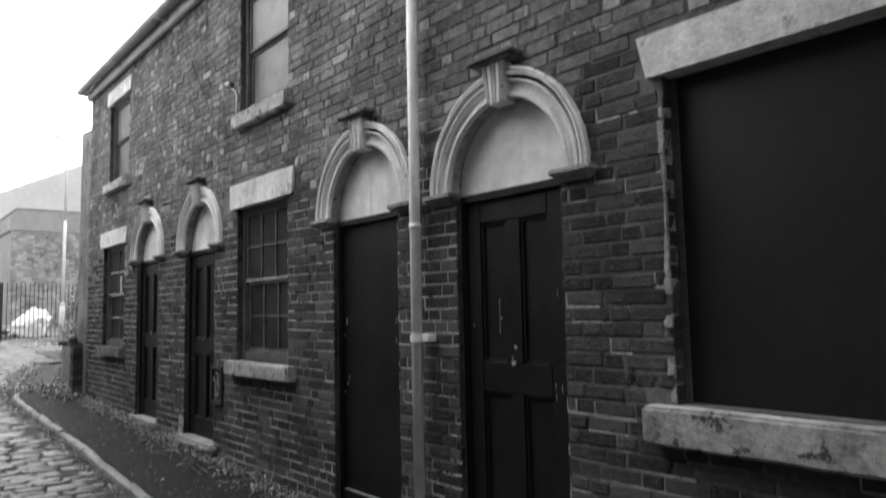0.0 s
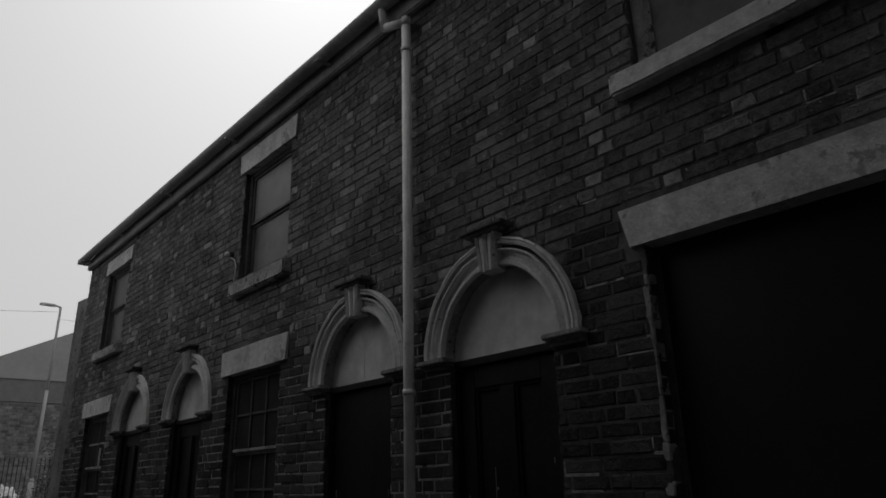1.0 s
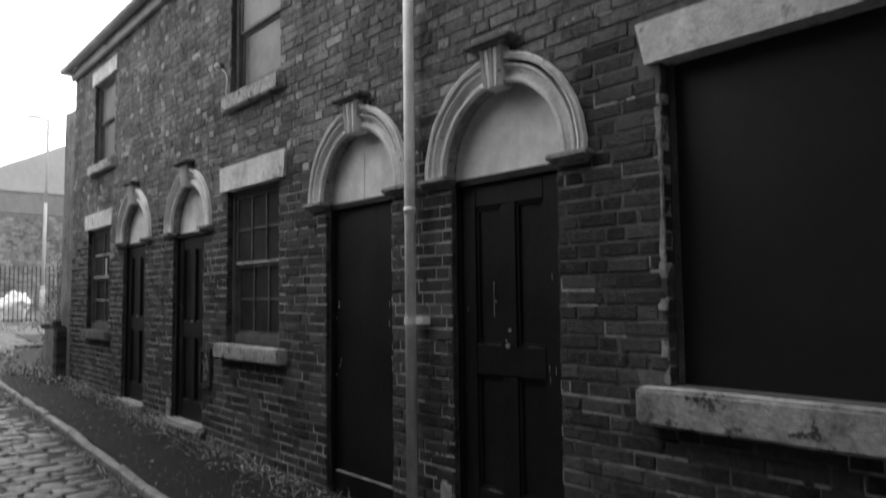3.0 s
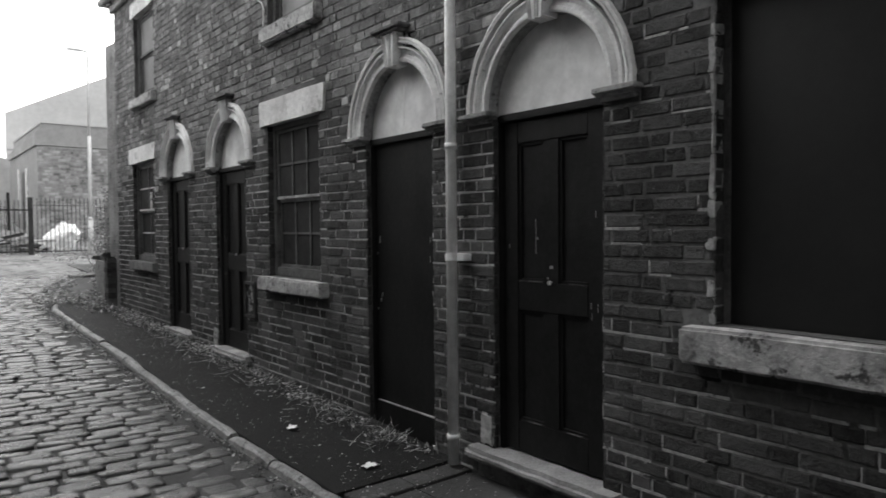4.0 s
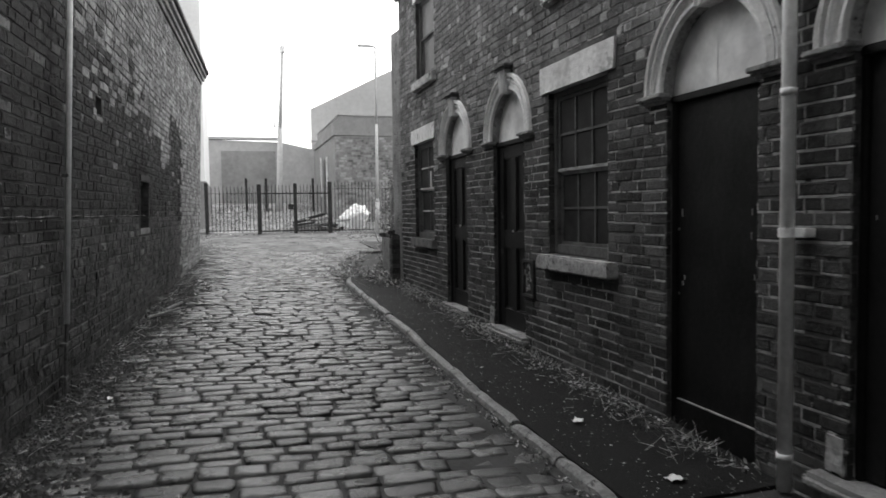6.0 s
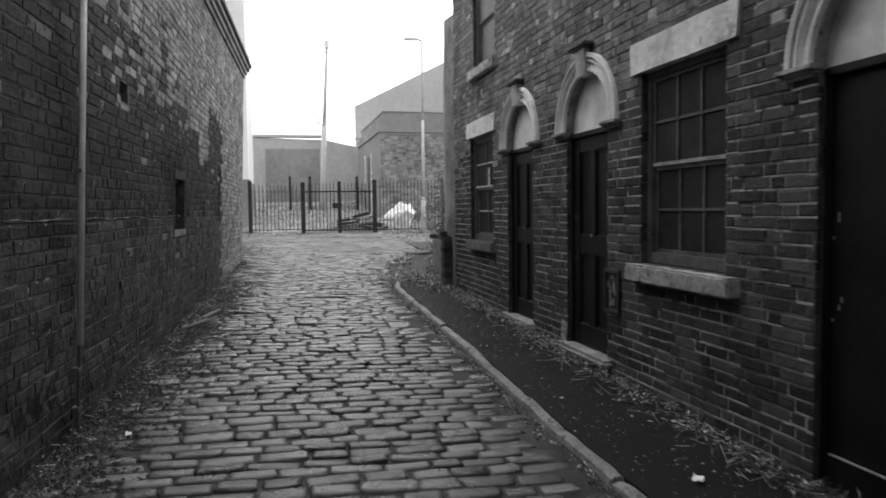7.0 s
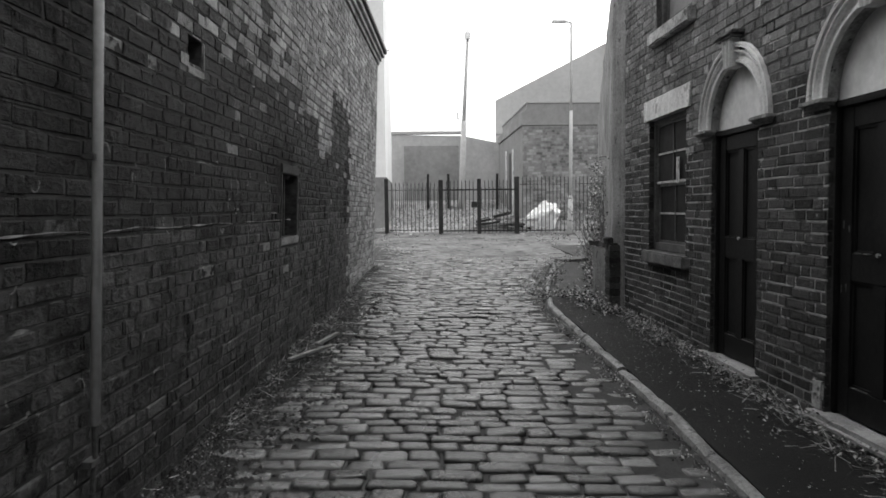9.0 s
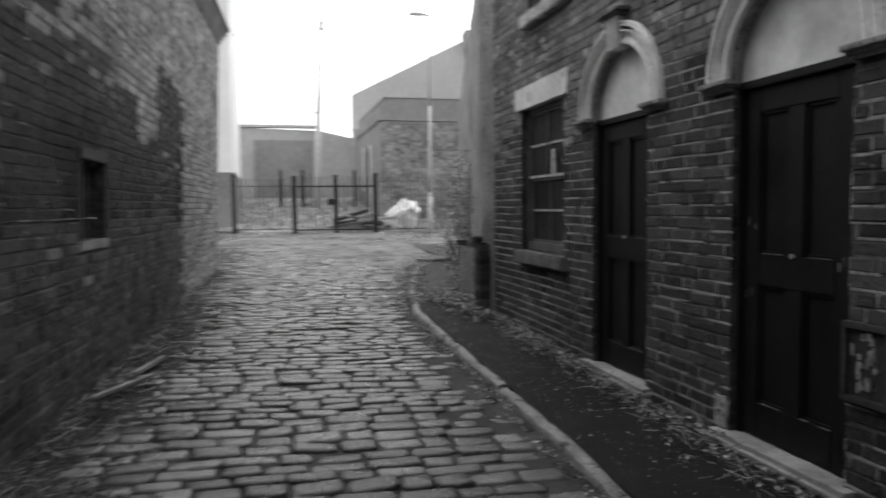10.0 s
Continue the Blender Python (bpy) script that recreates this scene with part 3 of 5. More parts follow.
while z < 2.93:
    h = min(rj.uniform(0.05, 0.20), 2.945 - z)
    bm = bmesh.new()
    box(bm, (FACE - rj.uniform(0.002, 0.012), BIG[1] - 0.004, z), (FACE + 0.06, BIG[1] + rj.uniform(0.008, 0.045), z + h - 0.002), 0.004)
    bmesh.ops.subdivide_edges(bm, edges=[e for e in bm.edges if e.calc_length() > 0.03], cuts=3)
    rough_up(bm, 0.009, 16)
    if rj.random() < 0.85:
        part("plaster_fillet", bm, M_IMPOST, board, "broken pale plaster at the jamb")
    else:
        bm.free()
    z += h

# ---- rainwater pipe ----
pipe = thing("drainpipe", "pale painted cast iron rainwater pipe on the brick front", "drainpipe")
bm = bmesh.new()
px, py = FACE - 0.075, 3.53
rod(bm, (px, py, g(2, py) + 0.02), (px, py, 5.19), 0.034, sides=16)
part("pipe", bm, M_PIPE, pipe, smooth=True)
bm = bmesh.new()
rod(bm, (px, py - 0.004, 5.20), (2.335, 3.74, 5.25), 0.033, sides=14)
rod(bm, (2.335, 3.74, 5.23), (2.31, 3.75, 5.43), 0.033, sides=14)
rod(bm, (px, py, 5.16), (px, py, 5.235), 0.036, sides=14)
part("swan_neck", bm, M_PIPE, pipe, smooth=True)
for zc in (4.95, 2.44, 0.62):
    bm = bmesh.new()
    rod(bm, (px, py, zc - 0.018), (px, py, zc + 0.018), 0.040, sides=16)
    part("collar", bm, M_PIPE, pipe, smooth=True)
for zc in (1.75,):
    bm = bmesh.new()
    rod(bm, (px, py, zc - 0.022), (px, py, zc + 0.022), 0.042, sides=16)
    box(bm, (px + 0.005, py - 0.105, zc - 0.022), (FACE + 0.0, py + 0.03, zc + 0.022), 0.004)
    part("bracket", bm, M_PIPE, pipe)

# meter cupboard and lamp on the front
meter = thing("meter_box", "small rusty open service box let into the brickwork", "service box")
for a, b, c, d in ((6.62, 6.87, 1.380, 1.410), (6.62, 6.87, 1.050, 1.080), (6.62, 6.648, 1.081, 1.379), (6.842, 6.87, 1.081, 1.379)):
    boxpart("frame", (FACE - 0.028, a, c), (FACE + 0.004, b, d), M_GUTTER, meter, "", 0.004)
boxpart("back", (FACE - 0.008, 6.649, 1.082), (FACE - 0.002, 6.841, 1.378), M_GUTTER, meter)
bm = bmesh.new()
rl = random.Random(6)
for k in range(26):
    ya, za, h = rl.gauss(6.755, 0.03), rl.uniform(1.09, 1.34), rl.uniform(0.012, 0.06)
    ya = min(6.82, max(6.66, ya))
    w, d = rl.uniform(0.002, 0.007), rl.uniform(0.002, 0.012)
    vs = [bm.verts.new((FACE - 0.0085 - o, ya + sy * w + rl.uniform(-.004, .004), min(1.372, za + sz * h))) for o in (0, d) for sy, sz in ((-1, 0), (1, 0), (1, 1), (-1, 1))]
    for q in ((0, 1, 2, 3), (4, 5, 6, 7), (0, 1, 5, 4), (1, 2, 6, 5), (2, 3, 7, 6), (3, 0, 4, 7)):
        bm.faces.new([vs[t] for t in q])
part("lining", bm, M_CHIP, meter, "torn pale lining")
lamp = thing("security_light", "small white security lamp with a loose cable", "wall lamp")
bm = bmesh.new()
bmesh.ops.create_uvsphere(bm, u_segments=14, v_segments=8, radius=0.03, matrix=Matrix.Translation((FACE - 0.06, 6.44, 4.13)))
part("shade", bm, M_LITTER, lamp, smooth=True)
boxpart("mount", (FACE - 0.05, 6.42, 4.12), (FACE, 6.46, 4.16), M_FRAME, lamp)
bm = bmesh.new()
pts = [(FACE - 0.03, 6.42, 4.10), (FACE - 0.02, 6.35, 4.06), (FACE - 0.02, 6.31, 3.98), (FACE - 0.02, 6.335, 3.84)]
for a, b in zip(pts, pts[1:]):
    rod(bm, a, b, 0.006, sides=6)
part("cable", bm, M_LITTER, lamp)


# ---- raked end wall, pier and low wall beyond the terrace ----
bm = bmesh.new()
tops = [(END + 0.004, 4.85), (12.13, 4.85), (12.3, 4.85), (13.1, 4.78), (14.6, 4.65), (17.2, 4.3), (19.3, 3.9), (19.45, 3.85)]
rows = []
for (ya, za), (yb, zb) in zip(tops, tops[1:]):
    n = max(1, int((yb - ya) / 0.3))
    for i in range(n):
        y = ya + (yb - ya) * i / n
        z = za + (zb - za) * i / n + (0.03 * noise.noise((y * 2, 0, 0)) if y > 12.2 else 0)
        x = boundary_x(y)
        rows.append([bm.verts.new((x + d, y, q)) for d, q in [(0.0, 0.3 + (z - 0.3) * k / 10) for k in range(11)] + [(0.32, z), (0.32, 0.3)]])
for a, b in zip(rows, rows[1:]):
    for k in range(len(a)):
        bm.faces.new((a[k], a[(k + 1) % len(a)], b[(k + 1) % len(a)], b[k]))
bm.faces.new(rows[0]), bm.faces.new(rows[-1])
rough_up(bm, 0.018, 3)
tagged(part("wall_boundary", bm, M_RENDER), "tall patched boundary wall falling away beyond the terrace", "wall", "", "structure")

pier = thing("gate_pier", "low dark brick pier at the end of the terrace", "pier")
z0 = g(2.4, 11.95)
for k in range(10):
    zc = z0 - 0.02 + 0.08 * k
    for j in range(2):
        bm = bmesh.new()
        box(bm, (2.295 + random.uniform(-.004, .004), 11.90 + 0.11 * j, zc + 0.006), (2.46, 12.005 + 0.11 * j, zc + 0.076), 0.005)
        part("brick", bm, M_BRICK, pier)
boxpart("core", (2.305, 11.91, z0 - 0.1), (2.45, 12.11, z0 + 0.77), M_MORTAR_SOOT, pier)
low = thing("low_wall", "low rendered wall overgrown and topped with loose bricks", "low wall")
bm = bmesh.new()
box(bm, (2.33, 12.13, 0.5), (2.485, 12.85, 1.42))
bmesh.ops.subdivide_edges(bm, edges=bm.edges, cuts=6, use_grid_fill=True)
rough_up(bm, 0.02, 4)
part("body", bm, M_RENDER, low)
for k in range(6):
    bm = bmesh.new()
    box(bm, (-0.05, -0.1, -0.033), (0.05, 0.1, 0.033), 0.006)
    bmesh.ops.transform(bm, verts=bm.verts, matrix=pose(2.40 + random.uniform(-.03, .03), 12.0 + 0.15 * k, 1.475 + (0.066 if k in (1, 2) else 0), random.uniform(-4, 4), random.uniform(-5, 5), random.uniform(0, 180)))
    ob = tagged(part("loose_brick", bm, M_BRICK), "loose weathered brick lying on the low wall", "brick", "loose bricks")

# pale stones at the foot of two doorways
for cy, base in ((ARCHES[0][0], 0.60), (ARCHES[2][0], 0.645)):
    bm = bmesh.new()
    box(bm, (FACE - 0.012, cy + HALF + 0.002, base + 0.002), (FACE + 0.06, cy + HALF + 0.115, base + 0.20), 0.012)
    bmesh.ops.subdivide_edges(bm, edges=bm.edges, cuts=3, use_grid_fill=True)
    rough_up(bm, 0.012, 14)
    tagged(part("plinth_stone", bm, M_SILL), "rough pale stone at the foot of the door jamb", "stone", "plinth stones")


# ---- left wall: leaning brick flank with a corbelled cornice ----
LEAN_POSE = pose(-1.44, 6.5, 0.58, 0, 2.2, -2.9)      # origin on the lane at the pipe; local y along, z up, x out to the lane
L0, L1, LH = -11.0, 9.85, 4.08
left = thing("wall_left", "old leaning brick flank, lower part black with soot", "wall", "", "structure")
left.matrix_world = LEAN_POSE
SLOT = (2.80, 3.34, 1.16, 1.70)
HOLE = (0.74, 0.94, 2.17, 2.33)


def slab_with_holes(outline, hs, x0, thick):
    bm = bmesh.new()
    edges = []
    for loop in [outline, *hs]:
        vs = [bm.verts.new((x0, y, z)) for y, z in loop]
        edges += [bm.edges.new((vs[i], vs[(i + 1) % len(vs)])) for i in range(len(vs))]
    bmesh.ops.triangle_fill(bm, edges=edges, use_beauty=True, use_dissolve=False, normal=(1, 0, 0))
    ext = bmesh.ops.extrude_face_region(bm, geom=list(bm.faces))
    bmesh.ops.translate(bm, verts=[v for v in ext["geom"] if isinstance(v, bmesh.types.BMVert)], vec=(-thick, 0, 0))
    return bm


def rect(r):
    return [(r[0], r[2]), (r[1], r[2]), (r[1], r[3]), (r[0], r[3])]


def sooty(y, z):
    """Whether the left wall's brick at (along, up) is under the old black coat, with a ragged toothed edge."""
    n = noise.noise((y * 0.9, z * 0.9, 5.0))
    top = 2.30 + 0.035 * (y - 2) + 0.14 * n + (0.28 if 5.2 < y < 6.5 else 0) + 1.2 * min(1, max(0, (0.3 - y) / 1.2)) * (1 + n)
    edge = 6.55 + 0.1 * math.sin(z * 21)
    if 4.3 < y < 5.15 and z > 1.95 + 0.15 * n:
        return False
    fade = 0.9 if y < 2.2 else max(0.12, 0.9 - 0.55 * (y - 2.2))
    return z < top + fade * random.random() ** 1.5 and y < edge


bm = slab_with_holes([(L0, -0.8), (6.55, -0.8), (6.55, 2.5), (L0, 2.5)], [rect(SLOT), rect(HOLE)], -0.0015, 0.35)
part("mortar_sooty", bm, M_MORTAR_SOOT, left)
bm = bmesh.new()
box(bm, (-0.36, L0, 2.502), (-0.0035, L1, LH)), box(bm, (-0.36, 6.552, -0.8), (-0.0035, L1, 2.5))
part("mortar_pale", bm, M_MORTAR, left)
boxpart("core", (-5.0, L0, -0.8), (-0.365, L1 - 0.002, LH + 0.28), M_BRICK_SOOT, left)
for k, (out, z0, z1) in enumerate(((0.03, LH, LH + 0.075), (0.065, LH + 0.077, LH + 0.15), (0.11, LH + 0.152, LH + 0.225))):
    boxpart("corbel_course", (-0.355, L0, z0), (out, L1 + out, z1), M_BRICK_CLEAN, left, "", 0.006)
boxpart("coping", (-0.355, L0, LH + 0.227), (0.15, L1 + 0.15, LH + 0.30), M_GUTTER, left, "dark coping along the wall head", 0.012)
# out-of-view block on top of the flank, added to darken the terrace opposite
tagged(boxpart("wall_left_storey", (-5.0, L0, LH + 0.32), (-0.06, -2.3, LH + 5.5), M_BRICK_SOOT), "unseen block added above the brick flank to shade the near terrace", "wall", "", "structure").matrix_world = LEAN_POSE
# slot window
slot = thing("window_slot", "narrow barred slot window with a pale chipped surround", "window", "", "structure")
slot.matrix_world = LEAN_POSE
y0, y1, z0, z1 = SLOT
for a, b, c, d in ((y0 - 0.05, y1 + 0.05, z1 + 0.001, z1 + 0.085), (y0 - 0.06, y1 + 0.06, z0 - 0.07, z0 - 0.001)):
    boxpart("surround", (-0.06, a, c), (0.012, b, d), M_KERB if c < 1.3 else M_SLAB, slot, "", 0.008)
for a in (y0 - 0.045, y1 + 0.002):
    boxpart("jamb", (-0.06, a, z0), (0.006, a + 0.043, z1), M_SLAB, slot, "", 0.006)
for a in (0.12, 0.24, 0.34):
    bm = bmesh.new()
    rod(bm, (-0.07, y0 + a, z0), (-0.07, y0 + a, z1), 0.010, sides=8)
    part("bar", bm, M_RUST, slot)
boxpart("board", (-0.2, y0 + 0.002, z0 + 0.002), (-0.17, y1 - 0.002, z1 - 0.002), M_GUTTER, slot)
hole_back = boxpart("putlog_hole", (-0.2, HOLE[0] + 0.002, HOLE[2] + 0.002), (-0.16, HOLE[1] - 0.002, HOLE[3] - 0.002), M_GUTTER)
hole_back.matrix_world = LEAN_POSE
tagged(hole_back, "small dark square hole left in the brickwork", "wall hole", "", "structure")

for a, b, c, d in ((HOLE[0] - 0.12, HOLE[0] - 0.002, HOLE[2] - 0.02, HOLE[2] + 0.05), (HOLE[0] - 0.02, HOLE[1] + 0.03, HOLE[2] - 0.05, HOLE[2] - 0.002), (HOLE[1] + 0.002, HOLE[1] + 0.03, HOLE[2], HOLE[3])):
    o = boxpart("patch_brick", (-0.05, a, c), (0.008, b, d), M_KERB, left, "pale chipped brick beside the hole", 0.006)

# conduit and the frayed cable under it
conduit = thing("conduit", "slim galvanised conduit up the sooty brick flank", "conduit")
conduit.matrix_world = pose(-1.45, 6.5, 0.58, 0, 2.9, -2.8) @ pose(0.012, 0, 0)
bm = bmesh.new()
rod(bm, (0.035, -0.30, 0.55), (0.035, -0.30, LH + 0.1), 0.019, sides=12)
part("tube", bm, M_CONDUIT, conduit, smooth=True)
bm = bmesh.new()
pts = [(0.03, -0.30, 0.56), (0.028, -0.285, 0.42), (0.03, -0.31, 0.28), (0.028, -0.29, 0.14), (0.03, -0.305, -0.02)]
for a, b in zip(pts, pts[1:]):
    rod(bm, a, b, 0.011, sides=8)
part("cable", bm, M_RUST, conduit, "frayed dark cable")
for zc in (0.40, 0.16, 1.6, 3.0):
    boxpart("clip", (0.0, -0.335, zc - 0.012), (0.04, -0.265, zc + 0.012), M_RUST, conduit)


# added behind the camera and never in view: keeps sky off the near front
tagged(boxpart("wall_behind", (-2.6, -4.6, -0.6), (2.44, -4.3, 9.5), M_RENDER), "plain unseen wall added behind the lane to cut sky light", "wall", "", "structure")

# ---- far end: gates, lamp, mast and buildings ----
FY = 25.0


def pale_fence(name, label, x0, x1, top, spacing, gate=False):
    f = thing(name, label, "gate" if gate else "fence", "gates" if gate else "")
    n = max(2, int((x1 - x0) / spacing))
    zb = g(0.5 * (x0 + x1) if x1 < 3 else 1.5, FY)
    me = None
    for i in range(1, n):
        x = x0 + (x1 - x0) * i / n
        if me is None:
            b2 = bmesh.new()
            box(b2, (-0.010, -0.008, 0.0), (0.010, 0.008, top - zb - 0.10))
            bmesh.ops.create_cone(b2, cap_ends=True, segments=4, radius1=0.016, radius2=0.002, depth=0.08, matrix=Matrix.Translation((0, 0, top - zb - 0.06)))
            me = mesh_of("pale", b2, M_IRON)
        o = new("pale", me)
        o.parent = f
        o.location = (x, FY, zb + 0.06)
    for z, h in (((zb + 0.10, 0.04), (top - 0.30, 0.045)) if gate else ((zb + 0.10, 0.02), (top - 0.22, 0.014))):
        boxpart("rail", (x0, FY + 0.013, z), (x1, FY + 0.04, z + h), M_IRON, f)
    return f


pale_fence("fence", "black painted iron fence of upright pales", -1.0, 0.60, 2.80, 0.12)
pale_fence("gate", "black iron gate leaf of upright pales, shut", 0.74, 1.82, 2.86, 0.115, True)
pale_fence("gate", "black iron gate leaf of upright pales, shut", 1.95, 3.02, 2.86, 0.115, True)
pale_fence("fence", "black painted iron fence of upright pales by the lamp post", 3.15, 6.2, 2.95, 0.12)
for x, w, zt in ((-1.04, 0.06, 2.95), (0.67, 0.07, 2.90), (1.885, 0.06, 2.93), (3.085, 0.07, 2.98), (6.2, 0.05, 2.95)):
    tagged(boxpart("fence_post", (x - w, FY - w, 0.9), (x + w, FY + w, zt), M_IRON, None, "", 0.01), "square black iron gate or fence post", "fence post", "fence posts")
boxlock = tagged(boxpart("gate_lock", (1.64, FY - 0.06, 2.02), (1.815, FY + 0.06, 2.20), M_IRON, None, "", 0.01), "black lock box on the gate", "lock")
for x in (-1.6, 0.4, 1.25, 3.3, 5.2, 7.0):
    tagged(boxpart("far_fence_post", (x * 1.0 - 0.05, 31.9, 1.1), (x + 0.05, 32.0, 3.45), M_IRON), "tall dark post of the far fence", "fence post", "far fence posts")
far_fence = thing("far_fence", "thin dark fence across the yard", "fence")
for z in (1.35,):
    boxpart("rail", (-2.5, 31.93, z), (7.0, 31.97, z + 0.04), M_IRON, far_fence)
b2 = bmesh.new()
box(b2, (-0.008, -0.008, 0), (0.008, 0.008, 1.7))
me = mesh_of("pale", b2, M_IRON)
for i in range(56):
    o = new("pale", me)
    o.parent = far_fence
    o.location = (-2.4 + i * 0.168, 31.95, 1.2)

post = thing("street_lamp", "tall slim grey street lamp with a flat lantern arm", "street lamp")
bm = bmesh.new()
lx, ly = 4.72, 24.75
rod(bm, (lx, ly, 1.0), (lx + 0.03, ly, 2.25), 0.085, 0.08, 14)
rod(bm, (lx + 0.03, ly, 2.25), (lx + 0.03, ly, 2.36), 0.08, 0.055, 14)
part("base", bm, M_MAST, post, smooth=True)
bm = bmesh.new()
rod(bm, (lx + 0.03, ly, 2.36), (lx + 0.05, ly, 5.0), 0.055, 0.05, 12)
rod(bm, (lx + 0.05, ly, 5.0), (lx + 0.06, ly, 7.72), 0.046, 0.036, 12)
part("column", bm, M_MAST, post, smooth=True)
bm = bmesh.new()
rod(bm, (lx + 0.06, ly, 7.70), (lx - 0.12, ly, 7.74), 0.03, 0.03, 8)
part("arm", bm, M_MAST, post)
bm = bmesh.new()
box(bm, (lx - 0.56, ly - 0.09, 7.70), (lx - 0.1, ly + 0.09, 7.775), 0.02)
part("lantern", bm, M_CONDUIT, post)

mast = thing("mast", "tall pale tapered steel mast with a small head", "mast")
bm = bmesh.new()
rod(bm, (1.80, 32.4, 1.0), (1.96, 32.4, 5.7), 0.15, 0.11, 14)
part("base", bm, M_MAST, mast, smooth=True)
bm = bmesh.new()
rod(bm, (1.96, 32.4, 5.7), (2.15, 32.4, 9.1), 0.085, 0.06, 12)
part("shaft", bm, M_MAST, mast, smooth=True)
bm = bmesh.new()
rod(bm, (2.15, 32.4, 9.1), (2.155, 32.4, 9.38), 0.13, 0.13, 12)
rod(bm, (2.155, 32.4, 9.38), (2.16, 32.4, 9.7), 0.03, 0.02, 8)
part("head", bm, M_CONDUIT, mast)
boxpart("bracket", (1.72, 32.3, 5.75), (1.93, 32.4, 5.8), M_CONDUIT, mast)
boxpart("camera_unit", (1.66, 32.25, 5.76), (1.74, 32.4, 6.05), M_CONDUIT, mast)

pale = thing("pale_building", "tall pale rendered building behind the brick flank", "building")
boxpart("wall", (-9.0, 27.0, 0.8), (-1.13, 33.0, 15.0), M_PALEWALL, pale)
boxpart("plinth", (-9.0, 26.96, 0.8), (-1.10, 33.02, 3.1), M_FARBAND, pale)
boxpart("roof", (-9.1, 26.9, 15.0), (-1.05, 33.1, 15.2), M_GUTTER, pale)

shed = thing("shed", "long low grey shed with a wide shut door", "shed")
bm = bmesh.new()
prof = [(-1.45, 0.9), (4.2, 0.9), (4.2, 5.05), (2.25, 5.45), (-1.45, 5.55)]
a = [bm.verts.new((x, 36.0, z)) for x, z in prof]
b = [bm.verts.new((x, 44.0, z)) for x, z in prof]
bm.faces.new(a), bm.faces.new(b)
for i in range(5):
    bm.faces.new((a[i], a[(i + 1) % 5], b[(i + 1) % 5], b[i]))
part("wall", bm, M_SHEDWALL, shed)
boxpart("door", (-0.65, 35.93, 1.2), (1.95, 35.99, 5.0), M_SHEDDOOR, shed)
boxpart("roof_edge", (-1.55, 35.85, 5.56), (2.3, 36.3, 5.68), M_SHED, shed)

out = thing("outbuilding", "flat-roofed brick outbuilding with a plain band", "building")
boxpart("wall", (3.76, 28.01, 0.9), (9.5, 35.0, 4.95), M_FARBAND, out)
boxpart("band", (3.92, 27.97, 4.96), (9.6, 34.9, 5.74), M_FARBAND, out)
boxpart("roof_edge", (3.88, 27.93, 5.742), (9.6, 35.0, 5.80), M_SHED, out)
boxpart("door_frame", (3.715, 30.2, 1.2), (3.755, 30.5, 4.3), M_STONE, out)
boxpart("door", (3.735, 30.5, 1.2), (3.757, 31.5, 4.2), M_GUTTER, out)
boxpart("door_frame", (3.715, 32.2, 2.6), (3.755, 32.4, 4.4), M_STONE, out)
bm = bmesh.new()
vs = [bm.verts.new(q) for q in ((3.70, 27.95, 4.955), (3.93, 27.95, 4.955), (3.93, 27.95, 5.55), (3.70, 27.95, 5.38), (3.70, 34.9, 4.955), (3.93, 34.9, 4.955), (3.93, 34.9, 5.3), (3.70, 34.9, 5.2))]
for q in ((0, 1, 2, 3), (4, 5, 6, 7), (0, 1, 5, 4), (1, 2, 6, 5), (2, 3, 7, 6), (3, 0, 4, 7)):
    bm.faces.new([vs[i] for i in q])
part("eaves", bm, M_FARBAND, out)

gable = thing("gable_building", "large pale building with a long sloping roofline", "building")
bm = bmesh.new()
prof = [(4.2, 0.9), (22, 0.9), (22, 7.8), (13.0, 12.2), (4.2, 7.75)]
a = [bm.verts.new((x, 40.0, z)) for x, z in prof]
b = [bm.verts.new((x + (2.9 if x < 5 else 0), 60.0, z)) for x, z in prof]
bm.faces.new(a), bm.faces.new(b)
for i in range(5):
    bm.faces.new((a[i], a[(i + 1) % 5], b[(i + 1) % 5], b[i]))
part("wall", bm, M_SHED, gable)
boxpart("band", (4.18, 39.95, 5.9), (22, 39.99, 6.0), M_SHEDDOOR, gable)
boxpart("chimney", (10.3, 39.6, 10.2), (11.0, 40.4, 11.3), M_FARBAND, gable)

# heap behind the gates
bm = bmesh.new()
bmesh.ops.create_icosphere(bm, subdivisions=4, radius=1.0)
bmesh.ops.transform(bm, verts=bm.verts, matrix=Matrix.Translation((4.02, 26.3, 1.66)) @ Matrix.Diagonal((0.68, 0.45, 0.42, 1)))
for v in bm.verts:
    v.co += 0.26 * noise.noise_vector(v.co * 2.6) + 0.16 * noise.noise_vector(v.co * 7)
    v.co.z += 0.45 * (v.co.x - 4.15) if v.co.z > 1.3 else 0
tagged(part("plastic_sheet", bm, M_TARP), "crumpled white plastic sheet over a heap", "sheet")
rnd = random.Random(5)
for k in range(16):
    bm = bmesh.new()
    L = rnd.uniform(0.35, 0.75)
    box(bm, (-L, -0.05, -0.04), (L, 0.05, 0.04), 0.006)
    x, z = rnd.uniform(2.1, 3.5), 1.30 + 0.028 * k
    bmesh.ops.transform(bm, verts=bm.verts, matrix=pose(x, 26.0 + rnd.uniform(-.3, .5), z, rnd.uniform(-15, 15), rnd.uniform(-14, 14), rnd.uniform(-60, 60)))
    tagged(part("timber", bm, (M_WOOD, M_RUST, M_FRAMEPALE, M_IRON)[k % 4]), "old timber thrown on a heap behind the gate", "timber", "heap of timber")


